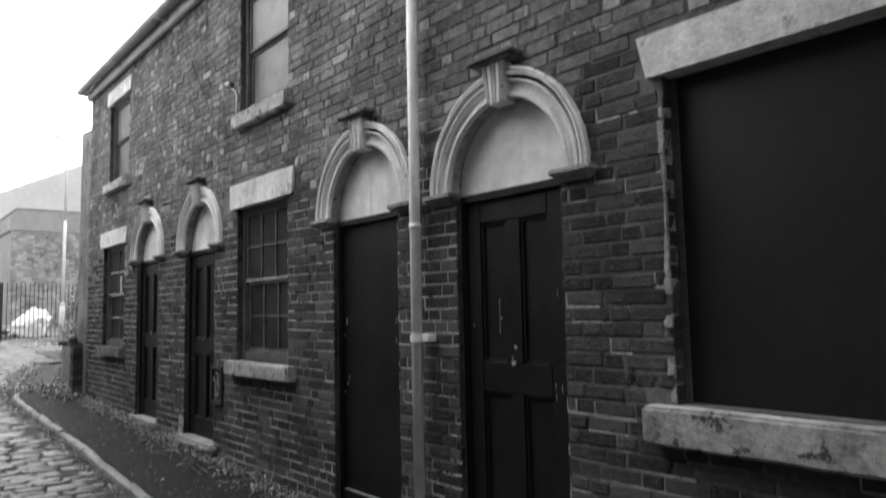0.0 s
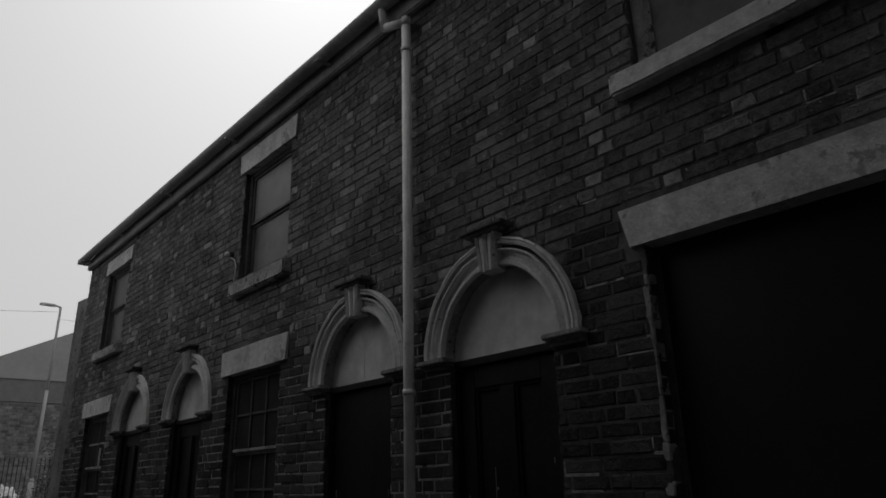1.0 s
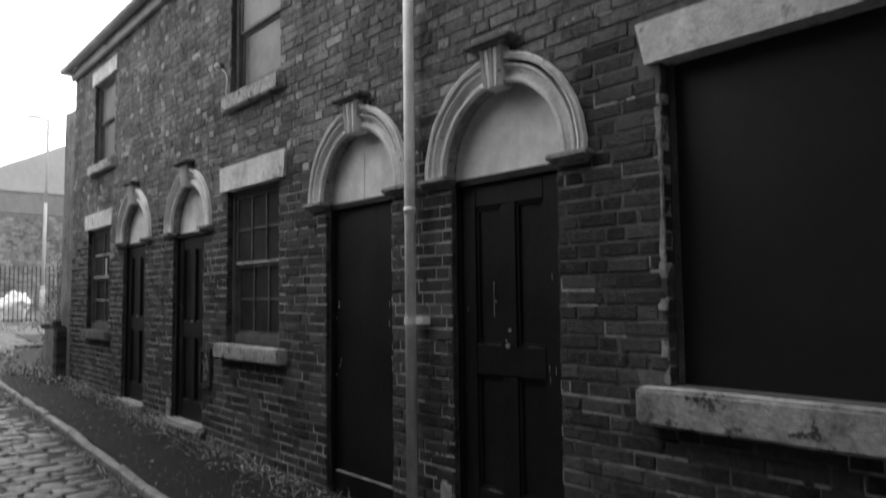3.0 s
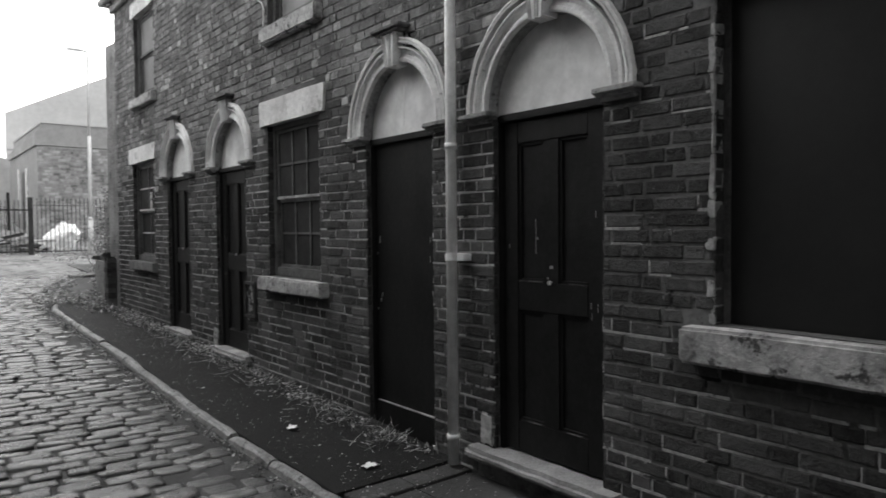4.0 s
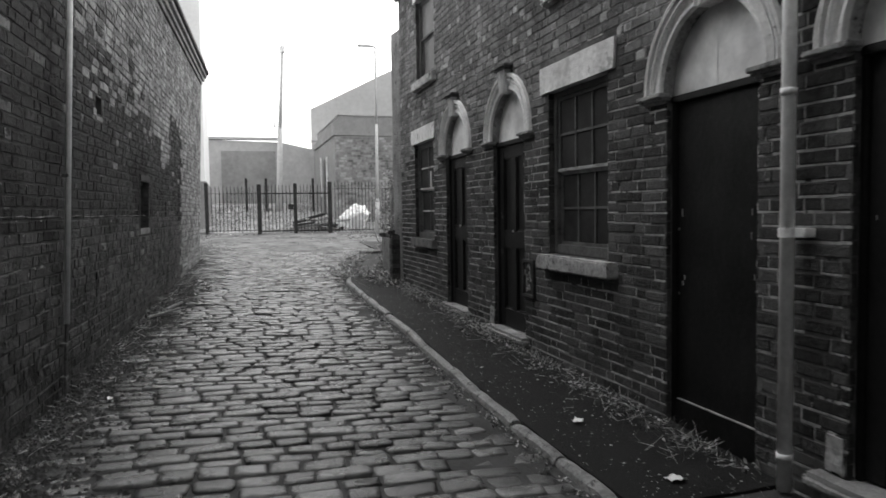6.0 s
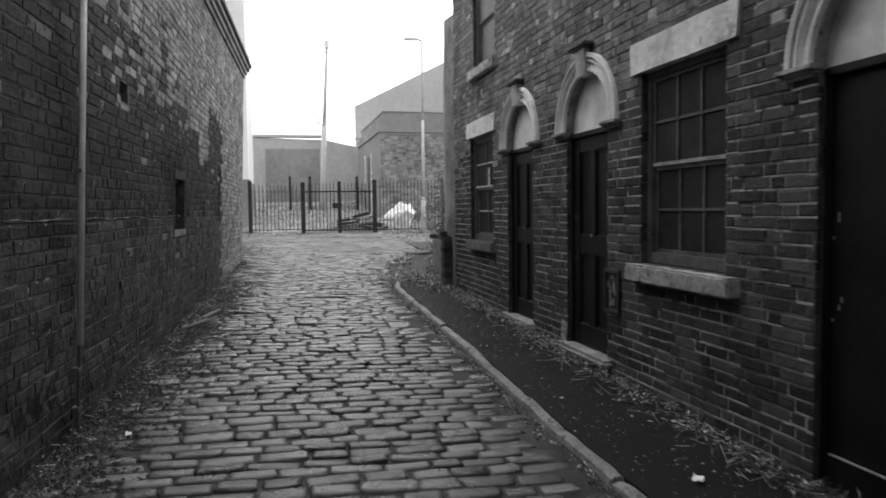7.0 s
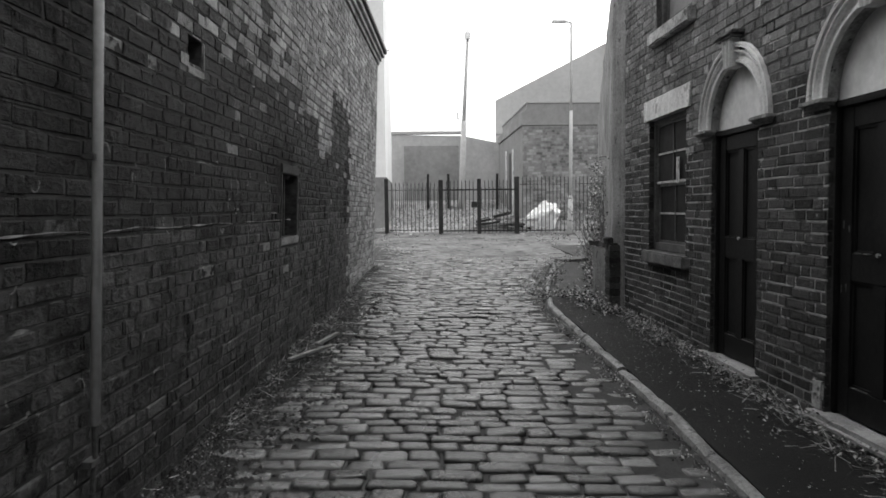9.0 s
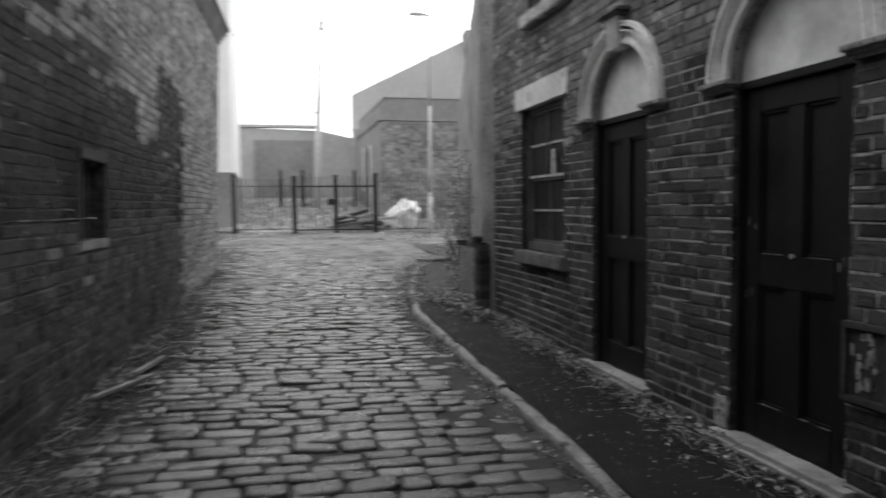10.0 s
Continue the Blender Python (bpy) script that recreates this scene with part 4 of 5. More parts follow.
# ---- kerb stones ----
kerb = thing("kerb", "line of worn rounded kerb stones", "kerb", "", "structure")
y = -1.2
rnd = random.Random(11)
while y < 16.5:
    L = rnd.uniform(0.55, 0.95)
    ya, yb = y + 0.006, y + L - 0.006
    bm = bmesh.new()
    prof = [(0.012, -0.16), (0.012, -0.02), (0.022, 0.010), (0.045, 0.026), (0.078, 0.026), (0.098, 0.012), (0.108, -0.16)]
    rows = []
    tilt, dz = rnd.uniform(-0.012, 0.012), rnd.uniform(-0.008, 0.008)
    for i in range(7):
        yy = ya + (yb - ya) * i / 6
        sh = 0.012 if i in (0, 6) else 0.0
        rows.append([bm.verts.new((kerb_x(yy) + px_, yy, g(1.5, yy) + pz - (sh if pz > -0.1 else 0) + dz + tilt * (i - 3) / 3 + (0.009 * noise.noise((yy * 7, px_ * 25, 1)) if pz > -0.1 else 0))) for px_, pz in prof])
    for a, b in zip(rows, rows[1:]):
        for k in range(len(prof)):
            bm.faces.new((a[k], a[(k + 1) % len(prof)], b[(k + 1) % len(prof)], b[k]))
    bm.faces.new(rows[0]), bm.faces.new(rows[-1])
    part("kerb_stone", bm, M_KERB, kerb, smooth=False)
    y += L

# slabs before the first doors
slabs = thing("paving", "old stone slabs before the first door", "paving", "", "structure")
y = -1.0
while y < 3.55:
    L = min(rnd.uniform(0.5, 0.8), 3.595 - y)
    for xa, xb in ((1.61, 2.0), (2.0, 2.44)):
        bm = bmesh.new()
        box(bm, (xa + 0.003, y + 0.003, -0.1), (xb - 0.003, y + L - 0.003, 0.0), 0.005)
        rough_up(bm, 0.004, 5)
        bmesh.ops.translate(bm, verts=bm.verts, vec=(0, 0, g(1.5, y + L / 2) + 0.004 + rnd.uniform(-.006, .006)))
        part("slab", bm, M_SLAB, slabs)
    y += L

# ---- loose things on the ground ----
for k, (x, y, s) in enumerate(((1.93, 3.80, 0.05), (1.88, 4.76, 0.045), (-1.11, 6.05, 0.03), (2.1, 5.6, 0.015), (1.75, 6.2, 0.014), (3.2, 24.6, 0.09), (-0.3, 24.7, 0.06), (0.35, 25.3, 0.07))):
    bm = bmesh.new()
    bmesh.ops.create_grid(bm, x_segments=5, y_segments=5, size=s)
    for v in bm.verts:
        v.co.z += 0.35 * s * noise.noise(Vector((v.co.x * 30, v.co.y * 30, k))) + 0.012
    ext = bmesh.ops.extrude_face_region(bm, geom=list(bm.faces))
    bmesh.ops.translate(bm, verts=[v for v in ext["geom"] if isinstance(v, bmesh.types.BMVert)], vec=(0, 0, 0.003))
    bmesh.ops.transform(bm, verts=bm.verts, matrix=pose(x, y, g(x, y) + (0.018 if x > 1.5 else -0.015), 0, 0, 50 * k) @ Matrix.Diagonal((1, 0.6, 1, 1)))
    tagged(part("litter", bm, M_LITTER), "scrap of crumpled white paper on the ground", "litter", "scraps of litter")
for a, b, r in (((-1.19, 9.12), (-0.88, 9.55), 0.02), ((-1.05, 9.75), (-0.9, 10.15), 0.022)):
    bm = bmesh.new()
    d = Vector((b[0] - a[0], b[1] - a[1], 0.03))
    box(bm, (-r, -d.length / 2, -r * 0.6), (r, d.length / 2, r * 0.6), 0.004)
    bmesh.ops.transform(bm, verts=bm.verts, matrix=Matrix.Translation(((a[0] + b[0]) / 2, (a[1] + b[1]) / 2, g(-1, 9.5) + 0.03)) @ d.to_track_quat('Y', 'Z').to_matrix().to_4x4())
    tagged(part("broken_lath", bm, M_WOOD), "broken pale wooden lath on the setts", "wood", "broken laths")


bm = bmesh.new()
box(bm, (-0.28, -0.2, -0.025), (0.28, 0.2, 0.025), 0.008)
bmesh.ops.subdivide_edges(bm, edges=bm.edges, cuts=4, use_grid_fill=True)
rough_up(bm, 0.012, 6)
bmesh.ops.transform(bm, verts=bm.verts, matrix=pose(3.02, 17.1, g(1.5, 17.1) + 0.04, 2, -3, 12))
tagged(part("loose_slab", bm, M_DARKSTONE), "dark broken slab lying on the weedy paving", "slab")


# ---- weeds ----
def leaf_clump(bm, rnd, cx, cy, cz, r, n, size):
    for _ in range(n):
        a, d = rnd.uniform(0, 6.283), r * math.sqrt(rnd.random())
        h = rnd.random() ** 1.6 * r * 1.2
        p = Vector((cx + d * math.cos(a), cy + d * math.sin(a), cz + h * (1 - 0.5 * d / r)))
        u = Vector((rnd.uniform(-1, 1), rnd.uniform(-1, 1), rnd.uniform(-0.3, 1))).normalized() * size * rnd.uniform(0.5, 1.3)
        w = u.cross(Vector((rnd.uniform(-1, 1), rnd.uniform(-1, 1), 1))).normalized() * size * 0.28
        vs = [bm.verts.new(p), bm.verts.new(p + u * 0.5 + w), bm.verts.new(p + u), bm.verts.new(p + u * 0.5 - w)]
        bm.faces.new(vs)


def weeds(name, label, spots, per, size, seed, mat=M_LEAF):
    bm = bmesh.new()
    rnd = random.Random(seed)
    for x, y, r in spots:
        leaf_clump(bm, rnd, x, y, yard_z(y) - 0.02 if y > 25.5 else g(x, y) + (0.008 if x > kerb_x(y) else -0.04), r, per, size)
    return tagged(part(name, bm, mat), label, "weeds", "", "stuff")


rnd = random.Random(3)


weeds("weeds", "dry weeds and leaf litter at the foot of the brick flank",
      [(left_x(y) + abs(rnd.gauss(0, 0.09)) + 0.02, y, rnd.uniform(0.03, 0.09 if y < 7.5 else 0.12)) for y in [3.5 + 0.03 * i for i in range(430)]], 13, 0.022, 1, M_LEAF_DARK)
weeds("weeds", "dry weeds and leaf litter at the foot of the terrace",
      [(FACE - 0.06 - abs(rnd.gauss(0, 0.10)), y, rnd.uniform(0.025, 0.09)) for y in [3.7 + 0.03 * i for i in range(270)] if rnd.random() < (0.4 if y < 6.0 else 0.85)], 22, 0.03, 2)
weeds("weeds", "sparse weeds along the kerb",
      [(kerb_x(y) - abs(rnd.gauss(0, 0.06)), y, rnd.uniform(0.02, 0.06)) for y in [2.0 + 0.035 * i for i in range(290)] if rnd.random() < 0.75], 16, 0.024, 3)
weeds("weeds", "rank weeds round the end of the kerb",
      [(kerb_x(y) - 0.05 + rnd.gauss(0, 0.16), y, rnd.uniform(0.03, 0.09)) for y in [12.4 + 0.03 * i for i in range(170)]], 14, 0.035, 4)
weeds("weeds", "leafy weeds growing in the lane beside the kerb's bend",
      [(kerb_x(y) - 0.25 + rnd.gauss(0, 0.22), y, rnd.uniform(0.04, 0.12)) for y in [12.6 + 0.1 * i for i in range(20)]], 12, 0.034, 15)
weeds("weeds", "tangled weeds at the foot of the low wall",
      [((2.26 if y < 12.9 else boundary_x(y)) - 0.03 - abs(rnd.gauss(0, 0.13)), y, rnd.uniform(0.06, 0.2)) for y in [11.3 + 0.04 * i for i in range(230)]], 22, 0.045, 5)
weeds("weeds", "tufts of grass on the bare ground before the gates",
      [(rnd.uniform(-1.1, 4.6), 19.0 + 5.9 * math.sqrt(rnd.random()), rnd.uniform(0.03, 0.09)) for i in range(160)], 14, 0.05, 7)
weeds("weeds", "rough grass behind the gates",
      [(rnd.uniform(-2, 7), rnd.uniform(25.6, 34), rnd.uniform(0.08, 0.2)) for i in range(900)], 34, 0.06, 6, M_DRYGRASS)

for sx, sy, h, seed in ((2.78, 13.9, 1.5, 1), (3.15, 15.6, 1.6, 2), (3.65, 17.6, 1.6, 3)):
    sh = thing("shrub", "straggling half-bare shrub with small leaves", "shrub", "shrubs")
    lm = bmesh.new()
    rr = random.Random(seed)
    z0 = g(2, sy) - 0.03
    for k in range(11):
        bm = bmesh.new()
        p = Vector((sx + rr.uniform(-.12, .12), sy + rr.uniform(-.15, .15), z0))
        d = Vector((rr.uniform(-.45, .25), rr.uniform(-.35, .35), 1)).normalized()
        n = 7
        for i in range(n):
            q = p + d * h * rr.uniform(0.7, 1.1) / n
            rod(bm, p, q, 0.010 * (1 - i / (n + 1)), 0.010 * (1 - (i + 1) / (n + 1)), 5)
            if i > 1:
                leaf_clump(lm, rr, q.x, q.y, q.z - 0.05, 0.13, 4, 0.045)
            d = (d + Vector((rr.uniform(-.3, .3), rr.uniform(-.3, .3), rr.uniform(-.15, .1)))).normalized()
            p = q
        part("stem", bm, M_WOOD, sh)
    part("foliage", lm, M_LEAF, sh)

ivy = thing("ivy", "straggling ivy over the boundary wall", "ivy")
bm = bmesh.new()
rr = random.Random(9)
for k in range(150):
    y = rr.uniform(13.2, 19.3)
    z = g(2, y) + (rr.random() ** 1.7) * 1.9
    leaf_clump(bm, rr, boundary_x(y) - 0.05 - 0.1 * rr.random(), y, z, 0.14, 12, 0.05)
part("foliage", bm, M_LEAF, ivy)
for k in range(22):
    bm = bmesh.new()
    y = rr.uniform(13.2, 19.0)
    p = Vector((boundary_x(y) - 0.04, y, g(2, y) - 0.05))
    for i in range(5):
        q = p + Vector((rr.uniform(-.03, .02), rr.uniform(-.15, .15), rr.uniform(0.2, 0.45)))
        q.x = boundary_x(q.y) - rr.uniform(0.02, 0.10)
        rod(bm, p, q, 0.008, 0.006, 5)
        p = q
    part("stem", bm, M_WOOD, ivy)

# wires held by the street lamp
wires = thing("overhead_wires", "thin dark overhead wires fixed to the street lamp", "wires")
for dz, xa, ya, za in ((0.0, -16, 33, 8.4), (-0.25, 17, 21, 8.2)):
    bm = bmesh.new()
    A, B = Vector((lx + 0.06, ly, 7.55 + dz)), Vector((xa, ya, za))
    P = [A.lerp(B, i / 12) - Vector((0, 0, 0.5 * math.sin(math.pi * i / 12))) for i in range(13)]
    for a, b in zip(P, P[1:]):
        rod(bm, a, b, 0.005, sides=5)
    part("wire", bm, M_GUTTER, wires)


# ---- pieces: setts, then bricks ----
def brick_verts(L, H, D, ch, rnd, wob):
    """A chamfered brick face-on: 12 corners round a front face, running back to the joint. Local: x out, y along, z up."""
    w = [rnd.uniform(-wob, wob) for _ in range(8)]
    f = [(D, -L / 2 + ch + w[0] * .5, -H / 2 + ch), (D, L / 2 - ch + w[1] * .5, -H / 2 + ch), (D, L / 2 - ch, H / 2 - ch + w[2] * .5), (D, -L / 2 + ch, H / 2 - ch + w[3] * .5)]
    m = [(D - ch, -L / 2 + w[4], -H / 2), (D - ch, L / 2 + w[5], -H / 2), (D - ch, L / 2 + w[6], H / 2), (D - ch, -L / 2 + w[7], H / 2)]
    b = [(-0.012, y, z) for _, y, z in m]
    return f + m + b


BRICK_FACES = [(0, 1, 2, 3)] + [(4 + i, 4 + (i + 1) % 4, (i + 1) % 4, i) for i in range(4)] + [(8 + i, 8 + (i + 1) % 4, 4 + (i + 1) % 4, 4 + i) for i in range(4)]


def lay(courses, rnd, blocked, y0, y1, zbase, course, uneven, proud):
    """Bricks in Flemish-like bond. Yields (y, z, length, depth, whole?)."""
    for c in range(courses):
        z = zbase + course * (c + 0.5)
        y = y0 - 0.164 * (c % 2) - 0.03 * rnd.random()
        k = 0
        spans = sorted(blocked(z))
        while y < y1:
            L = 0.215 if k % 2 == 0 or rnd.random() < 0.12 else 0.103
            k += 1
            a, b = y, y + L
            y += L + 0.010
            pieces = [(max(a, y0), min(b, y1))]
            for s, e in spans:
                nxt = []
                for p, q in pieces:
                    if e <= p or s >= q:
                        nxt.append((p, q))
                    else:
                        if s - p > 0.03:
                            nxt.append((p, s))
                        if q - e > 0.03:
                            nxt.append((e, q))
                pieces = nxt
            for p, q in pieces:
                if q - p > 0.03:
                    yield (p + q) / 2, z + rnd.uniform(-0.003, 0.003) + 0.009 * noise.noise(((p + q) * 0.4, z * 0.5, 2.0)), q - p - 0.003, proud + uneven * rnd.uniform(-0.4, 0.6), abs((q - p) - L) < 1e-6


def place_bricks(parent, gen, to_world, pick, mat_of, rnd, course, gap, wob, ch=0.003, limit=300, pointed=None, proud_of=0.005, lime_of=lambda y, z: M_POINTING):
    """Whole bricks in the chosen stretch become parts; the rest are joined, one mesh a material."""
    shared = {}
    joined = {}
    lime = {}
    count = 0
    for y, z, L, D, whole in gen:
        mat = mat_of(y, z, L)
        gp = gap(y, z) if callable(gap) else gap
        if whole and pick(y, z) and count < limit:
            key = (round(L, 2), mat.name, rnd.randrange(6))
            if key not in shared:
                me = bpy.data.meshes.new("brick")
                me.from_pydata(brick_verts(L, course - gp, D, ch, rnd, wob), [], BRICK_FACES)
                me.materials.append(mat)
                shared[key] = me
            o = new("brick", shared[key])
            o.parent = parent
            o.matrix_local = to_world @ Matrix.Translation((0, y, z))
            count += 1
        else:
            vs, fs = joined.setdefault(mat.name, ([], []))
            n = len(vs)
            vs += [tuple(to_world @ Vector((x, y + yy, z + zz))) for x, yy, zz in brick_verts(L, course - gp, D, ch, rnd, wob)]
            fs += [tuple(n + i for i in f) for f in BRICK_FACES]
        if pointed and rnd.random() < pointed(y, z):
            n = rnd.uniform(0.35, 0.75) * gp
            strips = [(y, z - course / 2 + rnd.uniform(-0.001, 0.001), L / 2 + 0.008, n)]
            if rnd.random() < 0.75:
                strips.append((y + L / 2 + 0.0065, z, rnd.uniform(0.002, 0.0045), course / 2 - 0.004))
            lv, lf = lime.setdefault(lime_of(y, z).name, ([], []))
            for yc, zc, hy, hz in strips:
                k = len(lv)
                d = proud_of - rnd.uniform(0.0005, 0.003)
                for x, t in ((d, 0.8), (-0.004, 1.0)):
                    lv.extend(tuple(to_world @ Vector((x, yc + a * hy, zc + b * hz * t))) for a, b in ((-1, -1), (1, -1), (1, 1), (-1, 1)))
                lf.extend(tuple(k + i for i in f) for f in ((0, 1, 2, 3), (4, 5, 1, 0), (5, 6, 2, 1), (6, 7, 3, 2), (7, 4, 0, 3)))
    for nm, (lv, lf) in lime.items():
        me = bpy.data.meshes.new("pointing")
        me.from_pydata(lv, [], lf)
        me.materials.append(bpy.data.materials[nm])
        tagged(new("pointing", me), "worn pointing between the bricks", "", "", "stuff").parent = parent
    for nm, (vs, fs) in joined.items():
        me = bpy.data.meshes.new("brickwork")
        me.from_pydata(vs, [], fs)
        me.materials.append(bpy.data.materials[nm])
        o = tagged(new("brickwork", me), "courses of brick", "", "", "stuff")
        o.parent = parent


def right_blocked(z):
    spans = []
    for a, b, c, d in rects:
        if c < z < d:
            spans.append((a, b))
    for a, b, c, d in ((5.20, 6.47, 2.90, 3.14), (9.77, 11.06, 2.89, 3.12), (5.21, 6.39, 4.98, 5.215), (9.67, 10.83, 4.96, 5.175), (0.14, 1.945, 2.95, 3.16), (5.19, 6.44, 1.35, 1.49), (9.79, 10.97, 1.355, 1.49), (0.04, 1.965, 1.32, 1.497), (0.19, 1.88, 3.745, 3.88), (5.23, 6.34, 3.64, 3.8), (9.69, 10.81, 3.65, 3.8)):
        if c - 0.02 < z < d + 0.02:
            spans.append((a, b))
    for cy, _ in ARCHES:
        if z < SPRING:
            spans.append((cy - HALF, cy + HALF))
        elif z < SPRING + 0.59 * STILT:
            h = 0.59 * math.sqrt(max(0, 1 - ((z - SPRING) / (0.59 * STILT)) ** 2))
            spans.append((cy - h, cy + h))
        if 3.06 < z < 3.33:
            spans.append((cy - 0.09, cy + 0.09))
    return spans


rnd = random.Random(21)
flip = Matrix.Translation((FACE + 0.005, 0, 0)) @ Matrix.Diagonal((-1, 1, 1, 1))
gen = lay(68, rnd, right_blocked, -1.5, END, 0.28, 0.0748, 0.005, 0.005)


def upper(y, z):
    """How far up into the weathered, salt-specked part of the front, coloured paler for its stronger light, a brick
    lies, 0 to 1.
    """
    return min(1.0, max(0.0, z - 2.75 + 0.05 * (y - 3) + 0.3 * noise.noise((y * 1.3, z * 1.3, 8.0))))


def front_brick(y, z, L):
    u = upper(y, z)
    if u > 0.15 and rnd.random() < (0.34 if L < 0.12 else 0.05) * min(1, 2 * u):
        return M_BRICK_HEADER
    return M_BRICK_TOPLIT if u > 0.3 * rnd.random() + 0.1 else M_BRICK


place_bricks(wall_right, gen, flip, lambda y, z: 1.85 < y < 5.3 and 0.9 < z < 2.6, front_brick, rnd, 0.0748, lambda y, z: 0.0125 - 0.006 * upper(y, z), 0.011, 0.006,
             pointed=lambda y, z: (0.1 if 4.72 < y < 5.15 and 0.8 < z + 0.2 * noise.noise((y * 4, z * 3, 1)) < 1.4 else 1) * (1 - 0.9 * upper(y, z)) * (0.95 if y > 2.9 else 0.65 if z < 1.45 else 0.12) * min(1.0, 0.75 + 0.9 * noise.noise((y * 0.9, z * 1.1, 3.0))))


def left_blocked(z):
    spans = []
    if SLOT[2] - 0.07 < z < SLOT[3] + 0.09:
        spans.append((SLOT[0] - 0.05, SLOT[1] + 0.05))
    if HOLE[2] < z < HOLE[3]:
        spans.append(HOLE[:2])
    return spans


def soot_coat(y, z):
    """The black coat ends in a ragged line; a somewhat lighter dark brick lies below it."""
    return M_BRICK_SOOT if z > 1.25 + 0.25 * noise.noise((y * 1.1, z, 4.0)) else M_BRICK_LOW


shift = Matrix.Translation((-0.0035, 0, 0))
gen = lay(59, rnd, left_blocked, -6.5, L1, -0.36, 0.0751, 0.004, 0.0055)
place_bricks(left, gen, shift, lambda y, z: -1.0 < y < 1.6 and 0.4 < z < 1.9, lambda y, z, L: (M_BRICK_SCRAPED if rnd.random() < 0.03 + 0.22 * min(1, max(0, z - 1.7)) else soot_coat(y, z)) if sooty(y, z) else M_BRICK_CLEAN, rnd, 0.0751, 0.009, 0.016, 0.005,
             pointed=lambda y, z: 0.55 + 1.3 * noise.noise((y * 0.8, z * 1.6, 6.0)), proud_of=0.0062, lime_of=lambda y, z: (M_SOOTFILL if soot_coat(y, z) == M_BRICK_SOOT else M_BRICK_LOW) if sooty(y, z) else M_MORTAR_SOOT if rnd.random() < 0.5 else M_POINTING)
# the flank's end face
boxpart("end_bricks", (-4.9, L1 - 0.001, -0.8), (-0.012, L1 + 0.010, LH), M_BRICK_CLEAN, left)

# brickwork of the outbuilding, coarse with distance
gen = lay(39, rnd, lambda z: [], 3.76, 9.5, 1.0, 0.10, 0.005, 0.012)
turn = Matrix.Translation((0, 28.0, 0)) @ Matrix(((0, 1, 0, 0), (-1, 0, 0, 0), (0, 0, 1, 0), (0, 0, 0, 1)))
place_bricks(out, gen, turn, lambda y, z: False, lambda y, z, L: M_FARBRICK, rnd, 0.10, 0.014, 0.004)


# setts: rounded granite blocks in rows across the lane
def sett_verts(L, W, rnd):
    """A domed block: a skirt, a shoulder and a crown."""
    vs = []
    for s, z in ((1.0, -0.09), (1.0, -0.016), (0.93, -0.003), (0.6, 0.002)):
        ring = []
        for i, (ux, uy) in enumerate(((-1, -.72), (-.86, -1), (.86, -1), (1, -.72), (1, .72), (.86, 1), (-.86, 1), (-1, .72))):
            sx = (L / 2 - (1 - s) * min(L, W) / 2 * 1.0)
            sy = (W / 2 - (1 - s) * min(L, W) / 2 * 1.0)
            ring.append((ux * sx, uy * sy, z))
        vs += ring
    jit = [(rnd.uniform(-.011, .011), rnd.uniform(-.008, .008)) for _ in range(8)]
    tl, tw = rnd.uniform(-.03, .03), rnd.uniform(-.04, .04)
    return [(x + jit[i % 8][0], y + jit[i % 8][1], z + (x * tl + y * tw if z > -0.05 else 0)) for i, (x, y, z) in enumerate(vs)]


SETT_FACES = [(8 * r + i, 8 * r + (i + 1) % 8, 8 * r + 8 + (i + 1) % 8, 8 * r + 8 + i) for r in range(3) for i in range(8)] + [tuple(24 + i for i in range(8))]
road = thing("road", "lane of worn rounded stone setts laid in rows", "road", "", "structure")
rnd = random.Random(8)
kinds = {}
for Lk in (0.17, 0.21, 0.25, 0.29):
    for Wk in (0.098, 0.114, 0.130, 0.142):
        for v in range(3):
            me = bpy.data.meshes.new("sett")
            me.from_pydata(sett_verts(Lk, Wk, rnd), [], SETT_FACES)
            me.materials.append(M_SETT)
            for f in me.polygons:
                f.use_smooth = True
            kinds[(Lk, Wk, v)] = me
vs, fs = [], []
singles = 0
y = -1.0
